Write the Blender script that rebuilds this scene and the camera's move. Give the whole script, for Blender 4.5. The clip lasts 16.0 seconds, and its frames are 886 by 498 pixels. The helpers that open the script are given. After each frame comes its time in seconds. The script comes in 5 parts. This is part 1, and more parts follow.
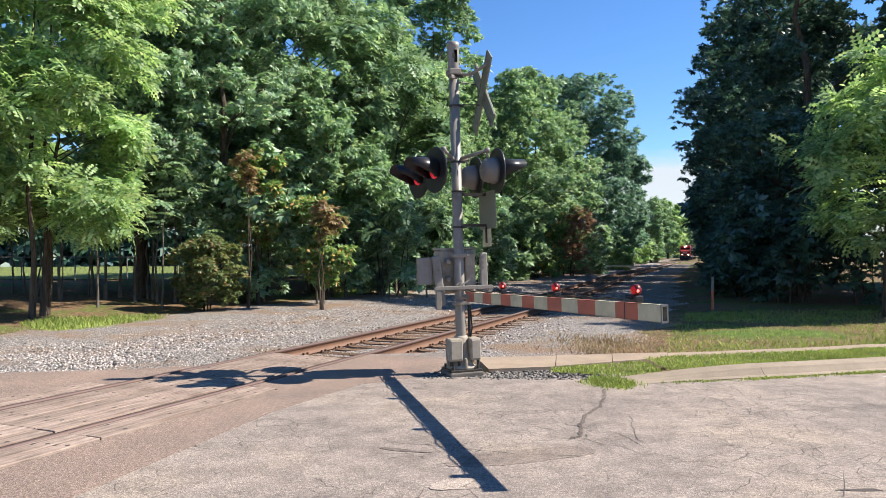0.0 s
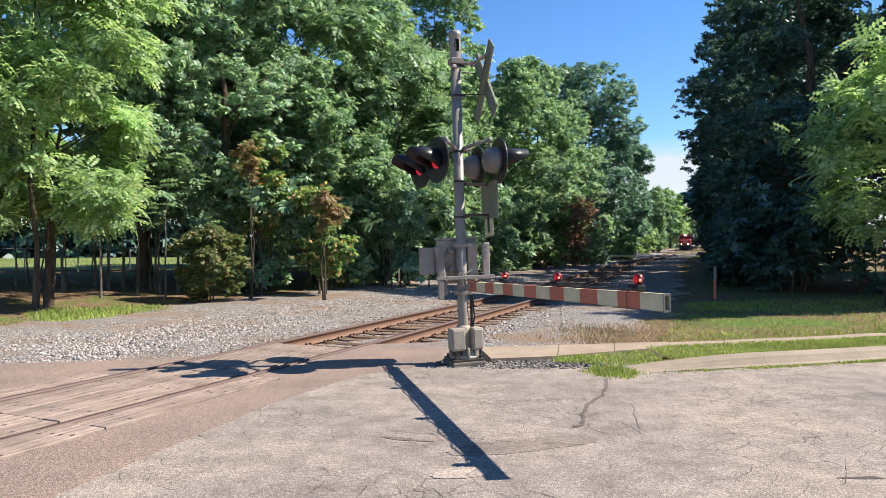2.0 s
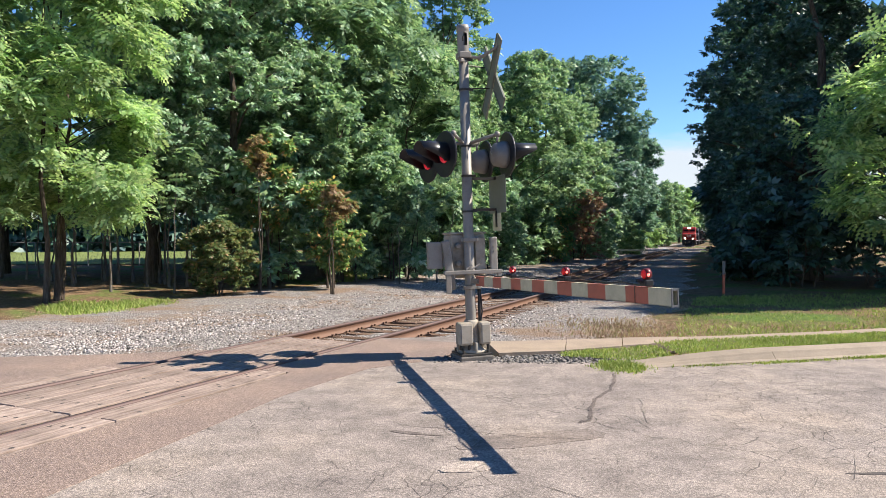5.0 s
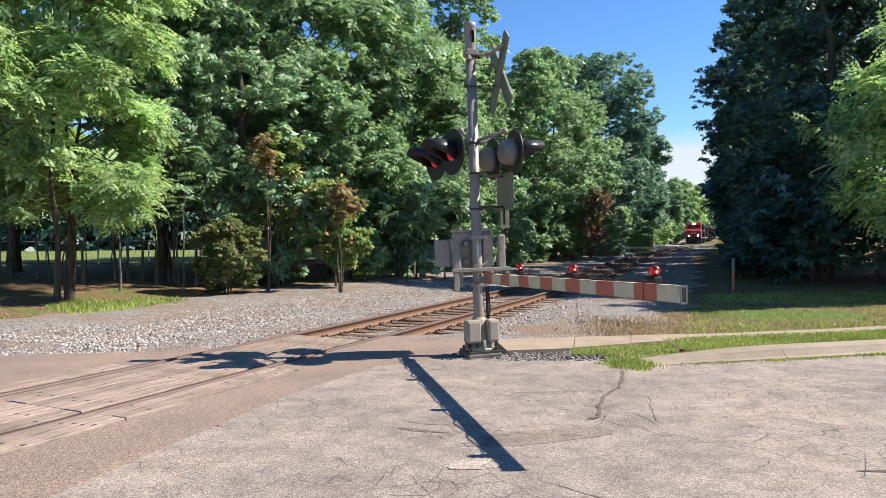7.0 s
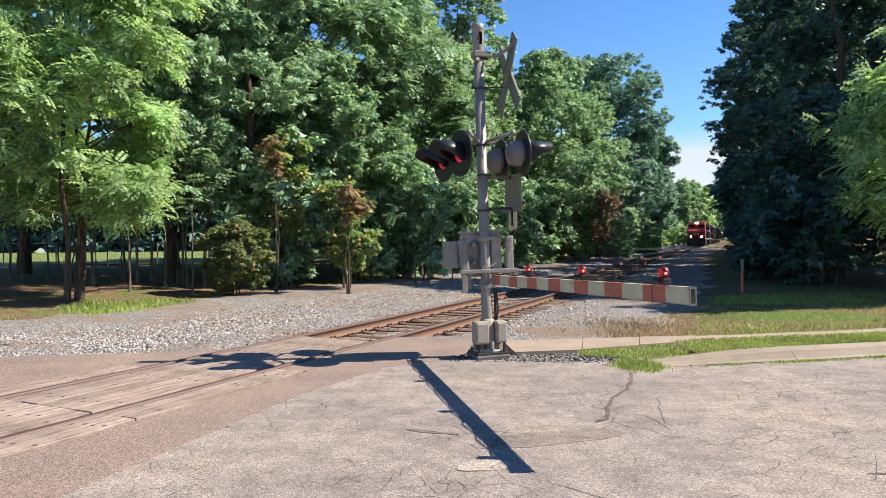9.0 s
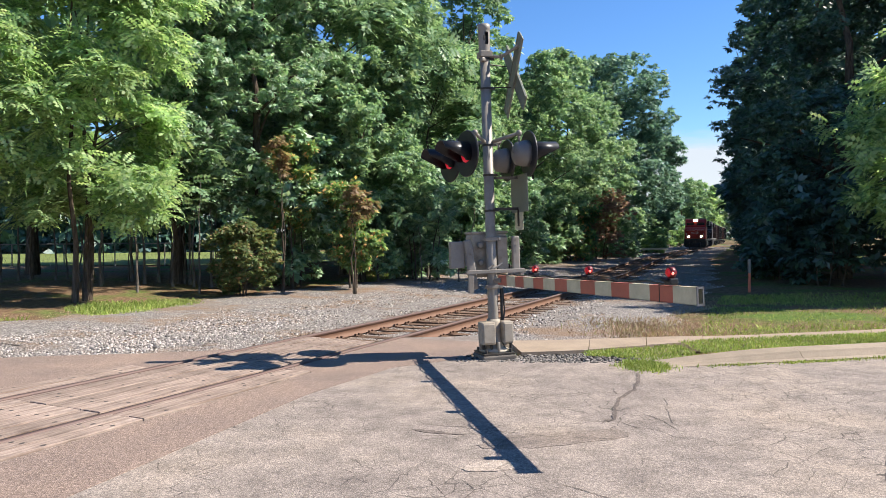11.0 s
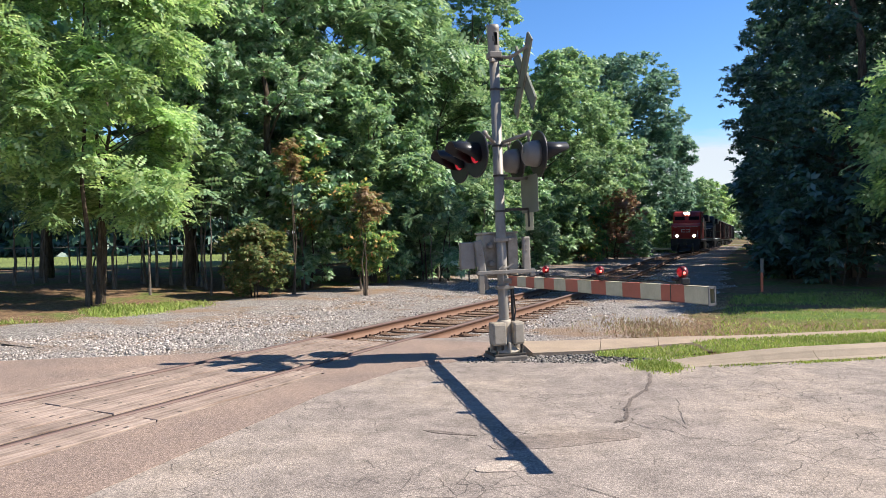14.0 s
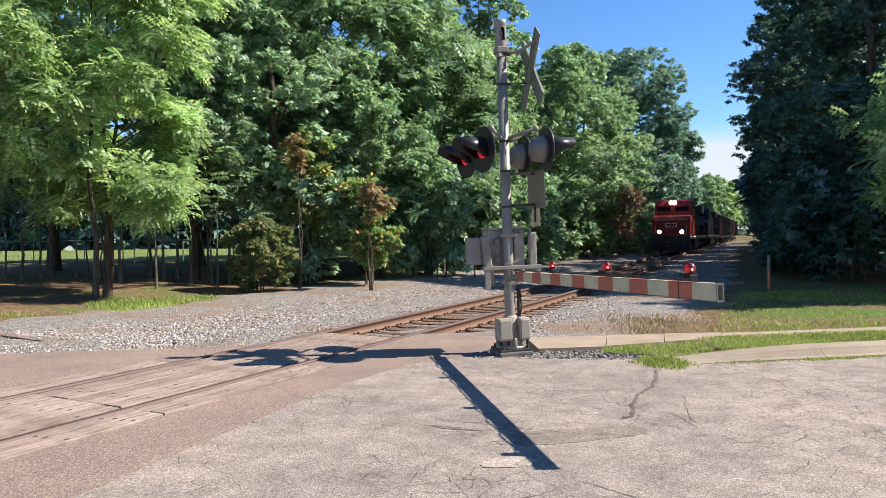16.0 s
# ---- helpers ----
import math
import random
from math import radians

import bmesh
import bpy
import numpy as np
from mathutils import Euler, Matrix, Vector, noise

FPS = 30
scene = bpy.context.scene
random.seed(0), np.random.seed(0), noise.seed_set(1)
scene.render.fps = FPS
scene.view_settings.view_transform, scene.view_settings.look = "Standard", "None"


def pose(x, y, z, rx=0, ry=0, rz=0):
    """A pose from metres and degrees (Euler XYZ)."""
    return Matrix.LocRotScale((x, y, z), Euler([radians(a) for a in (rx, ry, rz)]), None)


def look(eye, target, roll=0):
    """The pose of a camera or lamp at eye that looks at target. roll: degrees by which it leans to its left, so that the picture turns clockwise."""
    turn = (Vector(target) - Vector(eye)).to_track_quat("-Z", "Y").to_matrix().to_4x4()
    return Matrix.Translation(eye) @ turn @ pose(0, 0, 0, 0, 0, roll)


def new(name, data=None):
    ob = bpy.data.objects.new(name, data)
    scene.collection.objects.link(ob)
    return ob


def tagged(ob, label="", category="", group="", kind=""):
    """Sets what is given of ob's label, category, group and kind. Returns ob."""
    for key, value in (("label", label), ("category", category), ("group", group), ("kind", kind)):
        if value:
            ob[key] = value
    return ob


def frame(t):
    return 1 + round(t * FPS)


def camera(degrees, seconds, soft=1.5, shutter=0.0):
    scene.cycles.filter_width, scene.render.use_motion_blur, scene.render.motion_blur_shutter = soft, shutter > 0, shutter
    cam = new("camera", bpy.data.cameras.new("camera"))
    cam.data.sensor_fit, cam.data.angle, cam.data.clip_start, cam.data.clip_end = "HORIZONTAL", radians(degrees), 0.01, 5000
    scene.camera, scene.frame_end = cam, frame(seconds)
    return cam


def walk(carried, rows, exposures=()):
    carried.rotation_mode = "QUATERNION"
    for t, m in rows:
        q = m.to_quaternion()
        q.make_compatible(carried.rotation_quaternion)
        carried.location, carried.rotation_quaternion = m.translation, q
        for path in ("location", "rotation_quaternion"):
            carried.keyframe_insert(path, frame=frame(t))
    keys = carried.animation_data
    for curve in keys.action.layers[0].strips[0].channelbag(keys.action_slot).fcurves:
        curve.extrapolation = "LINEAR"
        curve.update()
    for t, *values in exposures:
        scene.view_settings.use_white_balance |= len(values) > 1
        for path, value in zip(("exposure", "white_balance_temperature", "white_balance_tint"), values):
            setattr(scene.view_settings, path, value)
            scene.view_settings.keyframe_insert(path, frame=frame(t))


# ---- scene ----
CAM_ROWS = [
    (0, -0.000, 0.000, 1.600, 90.512, -0.000, -0.000),
    (0.5, 0.001, 0.004, 1.599, 90.095, -0.141, 0.107),
    (1, 0.002, 0.007, 1.591, 89.999, -0.182, 0.262),
    (1.5, 0.006, 0.005, 1.598, 89.830, -0.136, 0.253),
    (2, -0.000, -0.001, 1.596, 89.711, -0.151, 0.183),
    (2.5, 0.001, -0.011, 1.598, 89.502, -0.189, 0.329),
    (3, 0.003, -0.007, 1.597, 89.475, -0.194, 0.581),
    (3.5, 0.007, -0.007, 1.595, 89.484, -0.196, 0.705),
    (4, 0.006, -0.005, 1.598, 89.403, -0.160, 0.702),
    (6.5, -0.003, -0.003, 1.599, 89.113, -0.196, 1.291),
    (7, 0.003, -0.005, 1.595, 89.070, -0.284, 1.486),
    (7.5, -0.002, -0.010, 1.593, 89.032, -0.299, 1.683),
    (8, -0.001, -0.002, 1.593, 89.095, -0.240, 1.872),
    (8.5, -0.003, -0.015, 1.597, 89.167, -0.245, 1.993),
    (9, -0.004, -0.012, 1.597, 89.181, -0.317, 2.100),
    (11.5, -0.008, -0.011, 1.596, 89.223, -0.409, 2.727),
    (12, -0.009, -0.018, 1.598, 89.255, -0.399, 2.858),
    (12.5, -0.014, -0.014, 1.597, 89.456, -0.338, 3.001),
    (13, -0.009, -0.009, 1.599, 89.533, -0.516, 3.200),
    (13.5, -0.011, -0.015, 1.599, 89.463, -0.611, 3.253),
    (14, -0.006, -0.017, 1.595, 89.308, -0.745, 3.456),
    (14.5, -0.008, -0.010, 1.597, 89.191, -0.621, 3.484),
    (15, -0.012, -0.010, 1.591, 89.228, -0.559, 3.411),
    (15.5, -0.017, -0.011, 1.591, 89.118, -0.564, 3.578),
    (16, -0.020, -0.014, 1.597, 88.916, -0.501, 3.890),
]
cam = camera(65.0, 16.0, 0.75)
walk(cam, [(t, pose(x, y, z, rx, 0, rz) @ pose(0, 0, 0, 0, 0, lean)) for t, x, y, z, rx, lean, rz in CAM_ROWS],
     exposures=[(0.0, 1.14), (16.0, 1.14)])

# ---- light ----
SUN_TO = Vector((0.99, 0.09, 1.0)).normalized()
world = bpy.data.worlds.new("sky")
scene.world = world
world.use_nodes = True
wn = world.node_tree.nodes
sky = wn.new("ShaderNodeTexSky")
sky.sky_type = "NISHITA"
sky.sun_disc = False
sky.sun_elevation = math.asin(SUN_TO.z)
sky.sun_rotation = math.atan2(SUN_TO.x, SUN_TO.y)
sky.air_density, sky.dust_density, sky.ozone_density = 1.0, 0.0, 6.0
wn["Background"].inputs["Strength"].default_value = 0.088
deep = wn.new("ShaderNodeHueSaturation")
deep.inputs["Saturation"].default_value = 1.15
deep.inputs["Hue"].default_value = 0.505
world.node_tree.links.new(sky.outputs[0], deep.inputs["Color"])
world.node_tree.links.new(deep.outputs[0], wn["Background"].inputs["Color"])
sun_data = bpy.data.lights.new("sun", "SUN")
sun_data.energy, sun_data.angle, sun_data.color = 5.0, radians(0.6), (1.0, 0.935, 0.835)
sun = new("sun", sun_data)
sun.matrix_world = look((0, 0, 60), Vector((0, 0, 60)) - SUN_TO)


# ---- materials ----
def mat(name, rough=0.8, metal=0.0, spec=0.3):
    m = bpy.data.materials.new(name)
    m.use_nodes = True
    b = m.node_tree.nodes["Principled BSDF"]
    b.inputs["Roughness"].default_value = rough
    b.inputs["Metallic"].default_value = metal
    b.inputs["Specular IOR Level"].default_value = spec
    return m, m.node_tree, b


def nd(nt, kind, **kw):
    n = nt.nodes.new(kind)
    for k, v in kw.items():
        n.inputs[k.replace("_", " ")].default_value = v
    return n


def ramp(nt, src, stops):
    r = nt.nodes.new("ShaderNodeValToRGB")
    el = r.color_ramp.elements
    while len(el) < len(stops):
        el.new(0.5)
    for e, (p, c) in zip(el, stops):
        e.position = p
        e.color = (*c, 1.0) if len(c) == 3 else c
    nt.links.new(src, r.inputs[0])
    return r.outputs[0]


def grey(v):
    return (v, v, v)


def coords(nt, scale=(1, 1, 1), kind="Object"):
    tc = nt.nodes.new("ShaderNodeTexCoord")
    mp = nt.nodes.new("ShaderNodeMapping")
    mp.inputs["Scale"].default_value = scale
    nt.links.new(tc.outputs[kind], mp.inputs[0])
    return mp.outputs[0]


def noise_of(nt, co, scale, detail=4.0, rough=0.6):
    n = nd(nt, "ShaderNodeTexNoise", Scale=scale, Detail=detail, Roughness=rough)
    nt.links.new(co, n.inputs["Vector"])
    return n.outputs[0]


def mix(nt, a, b, fac, mode="MIX"):
    m = nt.nodes.new("ShaderNodeMix")
    m.data_type, m.blend_type = "RGBA", mode
    for sock, v in ((m.inputs[0], fac), (m.inputs[6], a), (m.inputs[7], b)):
        if isinstance(v, bpy.types.NodeSocket):
            nt.links.new(v, sock)
        elif isinstance(v, (int, float)):
            sock.default_value = v
        else:
            sock.default_value = (*v, 1.0)
    return m.outputs[2]


def bump(nt, b, height, strength=0.5, dist=0.02):
    n = nd(nt, "ShaderNodeBump", Strength=strength, Distance=dist)
    nt.links.new(height, n.inputs["Height"])
    nt.links.new(n.outputs[0], b.inputs["Normal"])


def painted(name, col, rough=0.5, metal=0.0, dirt=0.35, scale=6.0, dirt_col=(0.10, 0.075, 0.05)):
    """Paint or metal with blotches of dirt and fine grain."""
    m, nt, b = mat(name, rough, metal)
    co = coords(nt)
    f = ramp(nt, noise_of(nt, co, scale, 6, 0.65), [(0.42, grey(0)), (0.75, grey(1))])
    g = noise_of(nt, co, scale * 14, 3)
    base = mix(nt, col, tuple(0.75 * c for c in col), g)
    fm = nt.nodes.new("ShaderNodeMath")
    fm.operation = "MULTIPLY"
    fm.inputs[1].default_value = dirt
    nt.links.new(f, fm.inputs[0])
    nt.links.new(mix(nt, base, dirt_col, fm.outputs[0]), b.inputs["Base Color"])
    bump(nt, b, g, 0.15, 0.003)
    return m


def leafy(name, stops, trans=0.40, rough=0.48):
    """Leaf: colour varies from leaf to leaf and slowly over the crown; light passes through."""
    m, nt, b = mat(name, rough, 0.0, 0.32)
    geo = nt.nodes.new("ShaderNodeNewGeometry")
    col = ramp(nt, geo.outputs["Random Per Island"], stops)
    n = noise_of(nt, coords(nt), 0.55, 3)
    f = ramp(nt, n, [(0.3, grey(0.62)), (0.7, grey(1.25))])
    col = mix(nt, col, f, 1.0, "MULTIPLY")
    nt.links.new(col, b.inputs["Base Color"])
    tr = nt.nodes.new("ShaderNodeBsdfTranslucent")
    nt.links.new(mix(nt, col, (1.28, 1.25, 0.95), 1.0, "MULTIPLY"), tr.inputs["Color"])
    ms = nt.nodes.new("ShaderNodeMixShader")
    ms.inputs[0].default_value = trans
    out = nt.nodes["Material Output"]
    nt.links.new(b.outputs[0], ms.inputs[1])
    nt.links.new(tr.outputs[0], ms.inputs[2])
    nt.links.new(ms.outputs[0], out.inputs[0])
    return m


def glowing(name, col, strength):
    m, nt, b = mat(name, 0.3)
    b.inputs["Base Color"].default_value = (*col, 1)
    b.inputs["Emission Color"].default_value = (*col, 1)
    b.inputs["Emission Strength"].default_value = strength
    return m


def asphalt(name="asphalt", tint=(1.05, 0.99, 0.94)):
    m, nt, b = mat(name, 0.88, 0.0, 0.25)
    co = coords(nt)
    fine = nd(nt, "ShaderNodeTexVoronoi", Scale=125.0)
    nt.links.new(co, fine.inputs["Vector"])
    stones = ramp(nt, fine.outputs["Color"], [(0.1, (0.145, 0.132, 0.125)), (0.5, (0.235, 0.215, 0.20)), (0.9, (0.375, 0.342, 0.315))])
    wide = noise_of(nt, co, 0.5, 5, 0.6)
    tone = ramp(nt, wide, [(0.30, (0.74, 0.71, 0.71)), (0.5, (1.0, 0.96, 0.93)), (0.68, (1.20, 1.12, 1.02))])
    col = mix(nt, stones, tone, 1.0, "MULTIPLY")
    col = mix(nt, col, tint, 1.0, "MULTIPLY")
    mid = ramp(nt, noise_of(nt, co, 3.2, 6, 0.7), [(0.36, grey(0.70)), (0.6, grey(1.08))])
    col = mix(nt, col, mid, 0.9, "MULTIPLY")
    speck = ramp(nt, noise_of(nt, co, 34.0, 3, 0.7), [(0.36, grey(0.80)), (0.64, grey(1.14))])
    col = mix(nt, col, speck, 1.0, "MULTIPLY")
    # fatigue cracking: a fine net, in patches
    wob = nd(nt, "ShaderNodeTexNoise", Scale=2.6, Detail=4.0)
    nt.links.new(co, wob.inputs["Vector"])
    bent = mix(nt, co, wob.outputs["Color"], 0.16)
    net = nt.nodes.new("ShaderNodeTexVoronoi")
    net.feature = "DISTANCE_TO_EDGE"
    net.inputs["Scale"].default_value = 4.6
    nt.links.new(bent, net.inputs["Vector"])
    line = ramp(nt, net.outputs["Distance"], [(0.0, grey(0.30)), (0.011, grey(0.55)), (0.02, grey(1.0))])
    where = ramp(nt, noise_of(nt, co, 0.42, 4, 0.7), [(0.45, grey(0.0)), (0.54, grey(1.0))])
    col = mix(nt, col, mix(nt, (1, 1, 1), line, where), 1.0, "MULTIPLY")
    nt.links.new(col, b.inputs["Base Color"])
    bump(nt, b, fine.outputs["Distance"], 0.55, 0.006)
    return m


def rusty_asphalt():
    m, nt, b = mat("rust_stained_asphalt", 0.88, 0.0, 0.25)
    co = coords(nt)
    fine = nd(nt, "ShaderNodeTexVoronoi", Scale=120.0)
    nt.links.new(co, fine.inputs["Vector"])
    stones = ramp(nt, fine.outputs["Color"], [(0.1, (0.14, 0.106, 0.090)), (0.5, (0.215, 0.163, 0.137)), (0.9, (0.345, 0.268, 0.225))])
    tone = ramp(nt, noise_of(nt, co, 0.9, 6, 0.65), [(0.3, (0.80, 0.78, 0.78)), (0.7, (1.15, 1.08, 1.0))])
    speck = ramp(nt, noise_of(nt, co, 34.0, 3, 0.7), [(0.36, grey(0.80)), (0.64, grey(1.14))])
    col = mix(nt, mix(nt, stones, tone, 1.0, "MULTIPLY"), speck, 1.0, "MULTIPLY")
    nt.links.new(col, b.inputs["Base Color"])
    bump(nt, b, fine.outputs["Distance"], 0.5, 0.008)
    return m


def ground_mat():
    m, nt, b = mat("earth_and_turf", 0.95, 0.0, 0.1)
    co = coords(nt)
    n1 = noise_of(nt, co, 0.22, 5, 0.65)
    n2 = noise_of(nt, co, 9.0, 5, 0.7)
    turf = ramp(nt, n2, [(0.3, (0.035, 0.06, 0.012)), (0.55, (0.09, 0.14, 0.03)), (0.8, (0.19, 0.20, 0.07))])
    litter = ramp(nt, n2, [(0.3, (0.06, 0.035, 0.02)), (0.55, (0.17, 0.11, 0.065)), (0.8, (0.30, 0.21, 0.13))])
    col = mix(nt, litter, turf, ramp(nt, n1, [(0.50, grey(0)), (0.62, grey(1))]))
    nt.links.new(col, b.inputs["Base Color"])
    bump(nt, b, n2, 0.8, 0.05)
    return m


def gravel_mat():
    m, nt, b = mat("ballast_gravel", 0.9, 0.0, 0.2)
    co = coords(nt)
    v = nd(nt, "ShaderNodeTexVoronoi", Scale=27.0)
    nt.links.new(co, v.inputs["Vector"])
    st = ramp(nt, v.outputs["Color"], [(0.05, (0.16, 0.14, 0.125)), (0.4, (0.31, 0.275, 0.25)), (0.75, (0.45, 0.40, 0.36)), (0.95, (0.61, 0.56, 0.505))])
    gap = ramp(nt, v.outputs["Distance"], [(0.25, grey(1.0)), (0.62, grey(0.5))])
    col = mix(nt, st, gap, 1.0, "MULTIPLY")
    dirt = ramp(nt, noise_of(nt, co, 0.45, 6, 0.7), [(0.47, grey(0)), (0.62, grey(0.8))])
    col = mix(nt, col, (0.24, 0.15, 0.09), dirt)
    nt.links.new(col, b.inputs["Base Color"])
    inv = nt.nodes.new("ShaderNodeMath")
    inv.operation = "SUBTRACT"
    inv.inputs[0].default_value = 1.0
    nt.links.new(v.outputs["Distance"], inv.inputs[1])
    bump(nt, b, inv.outputs[0], 1.0, 0.04)
    return m


def stone_mat(name, lo, hi):
    m, nt, b = mat(name, 0.85, 0.0, 0.2)
    geo = nt.nodes.new("ShaderNodeNewGeometry")
    c = ramp(nt, geo.outputs["Random Per Island"], [(0.0, lo), (1.0, hi)])
    g = noise_of(nt, coords(nt), 60, 3)
    nt.links.new(mix(nt, c, ramp(nt, g, [(0.3, grey(0.7)), (0.7, grey(1.15))]), 1.0, "MULTIPLY"), b.inputs["Base Color"])
    return m


def timber(name, lo, hi, along=(1.2, 26, 26)):
    m, nt, b = mat(name, 0.85, 0.0, 0.2)
    co = coords(nt, along)
    g = noise_of(nt, co, 1.0, 6, 0.7)
    c = ramp(nt, g, [(0.3, lo), (0.7, hi)])
    oi = nt.nodes.new("ShaderNodeObjectInfo")
    v = ramp(nt, oi.outputs["Random"], [(0.0, grey(0.78)), (1.0, grey(1.15))])
    c = mix(nt, c, v, 1.0, "MULTIPLY")
    st = ramp(nt, noise_of(nt, coords(nt), 2.6, 5, 0.7), [(0.45, grey(1.0)), (0.7, grey(0.62))])
    nt.links.new(mix(nt, c, st, 1.0, "MULTIPLY"), b.inputs["Base Color"])
    bump(nt, b, g, 0.6, 0.01)
    return m


def concrete(name, col):
    m, nt, b = mat(name, 0.9, 0.0, 0.2)
    co = coords(nt)
    n1 = ramp(nt, noise_of(nt, co, 1.3, 6, 0.7), [(0.3, grey(0.74)), (0.7, grey(1.12))])
    n2 = noise_of(nt, co, 70, 3)
    c = mix(nt, col, n1, 1.0, "MULTIPLY")
    c = mix(nt, c, ramp(nt, n2, [(0.3, grey(0.8)), (0.7, grey(1.1))]), 1.0, "MULTIPLY")
    nt.links.new(c, b.inputs["Base Color"])
    bump(nt, b, n2, 0.4, 0.004)
    return m


def bark_mat(name="bark", lo=(0.035, 0.026, 0.018), hi=(0.14, 0.11, 0.085)):
    m, nt, b = mat(name, 0.95, 0.0, 0.1)
    g = noise_of(nt, coords(nt, (9, 9, 1.4)), 1.6, 6, 0.7)
    nt.links.new(ramp(nt, g, [(0.35, lo), (0.7, hi)]), b.inputs["Base Color"])
    bump(nt, b, g, 0.8, 0.04)
    return m


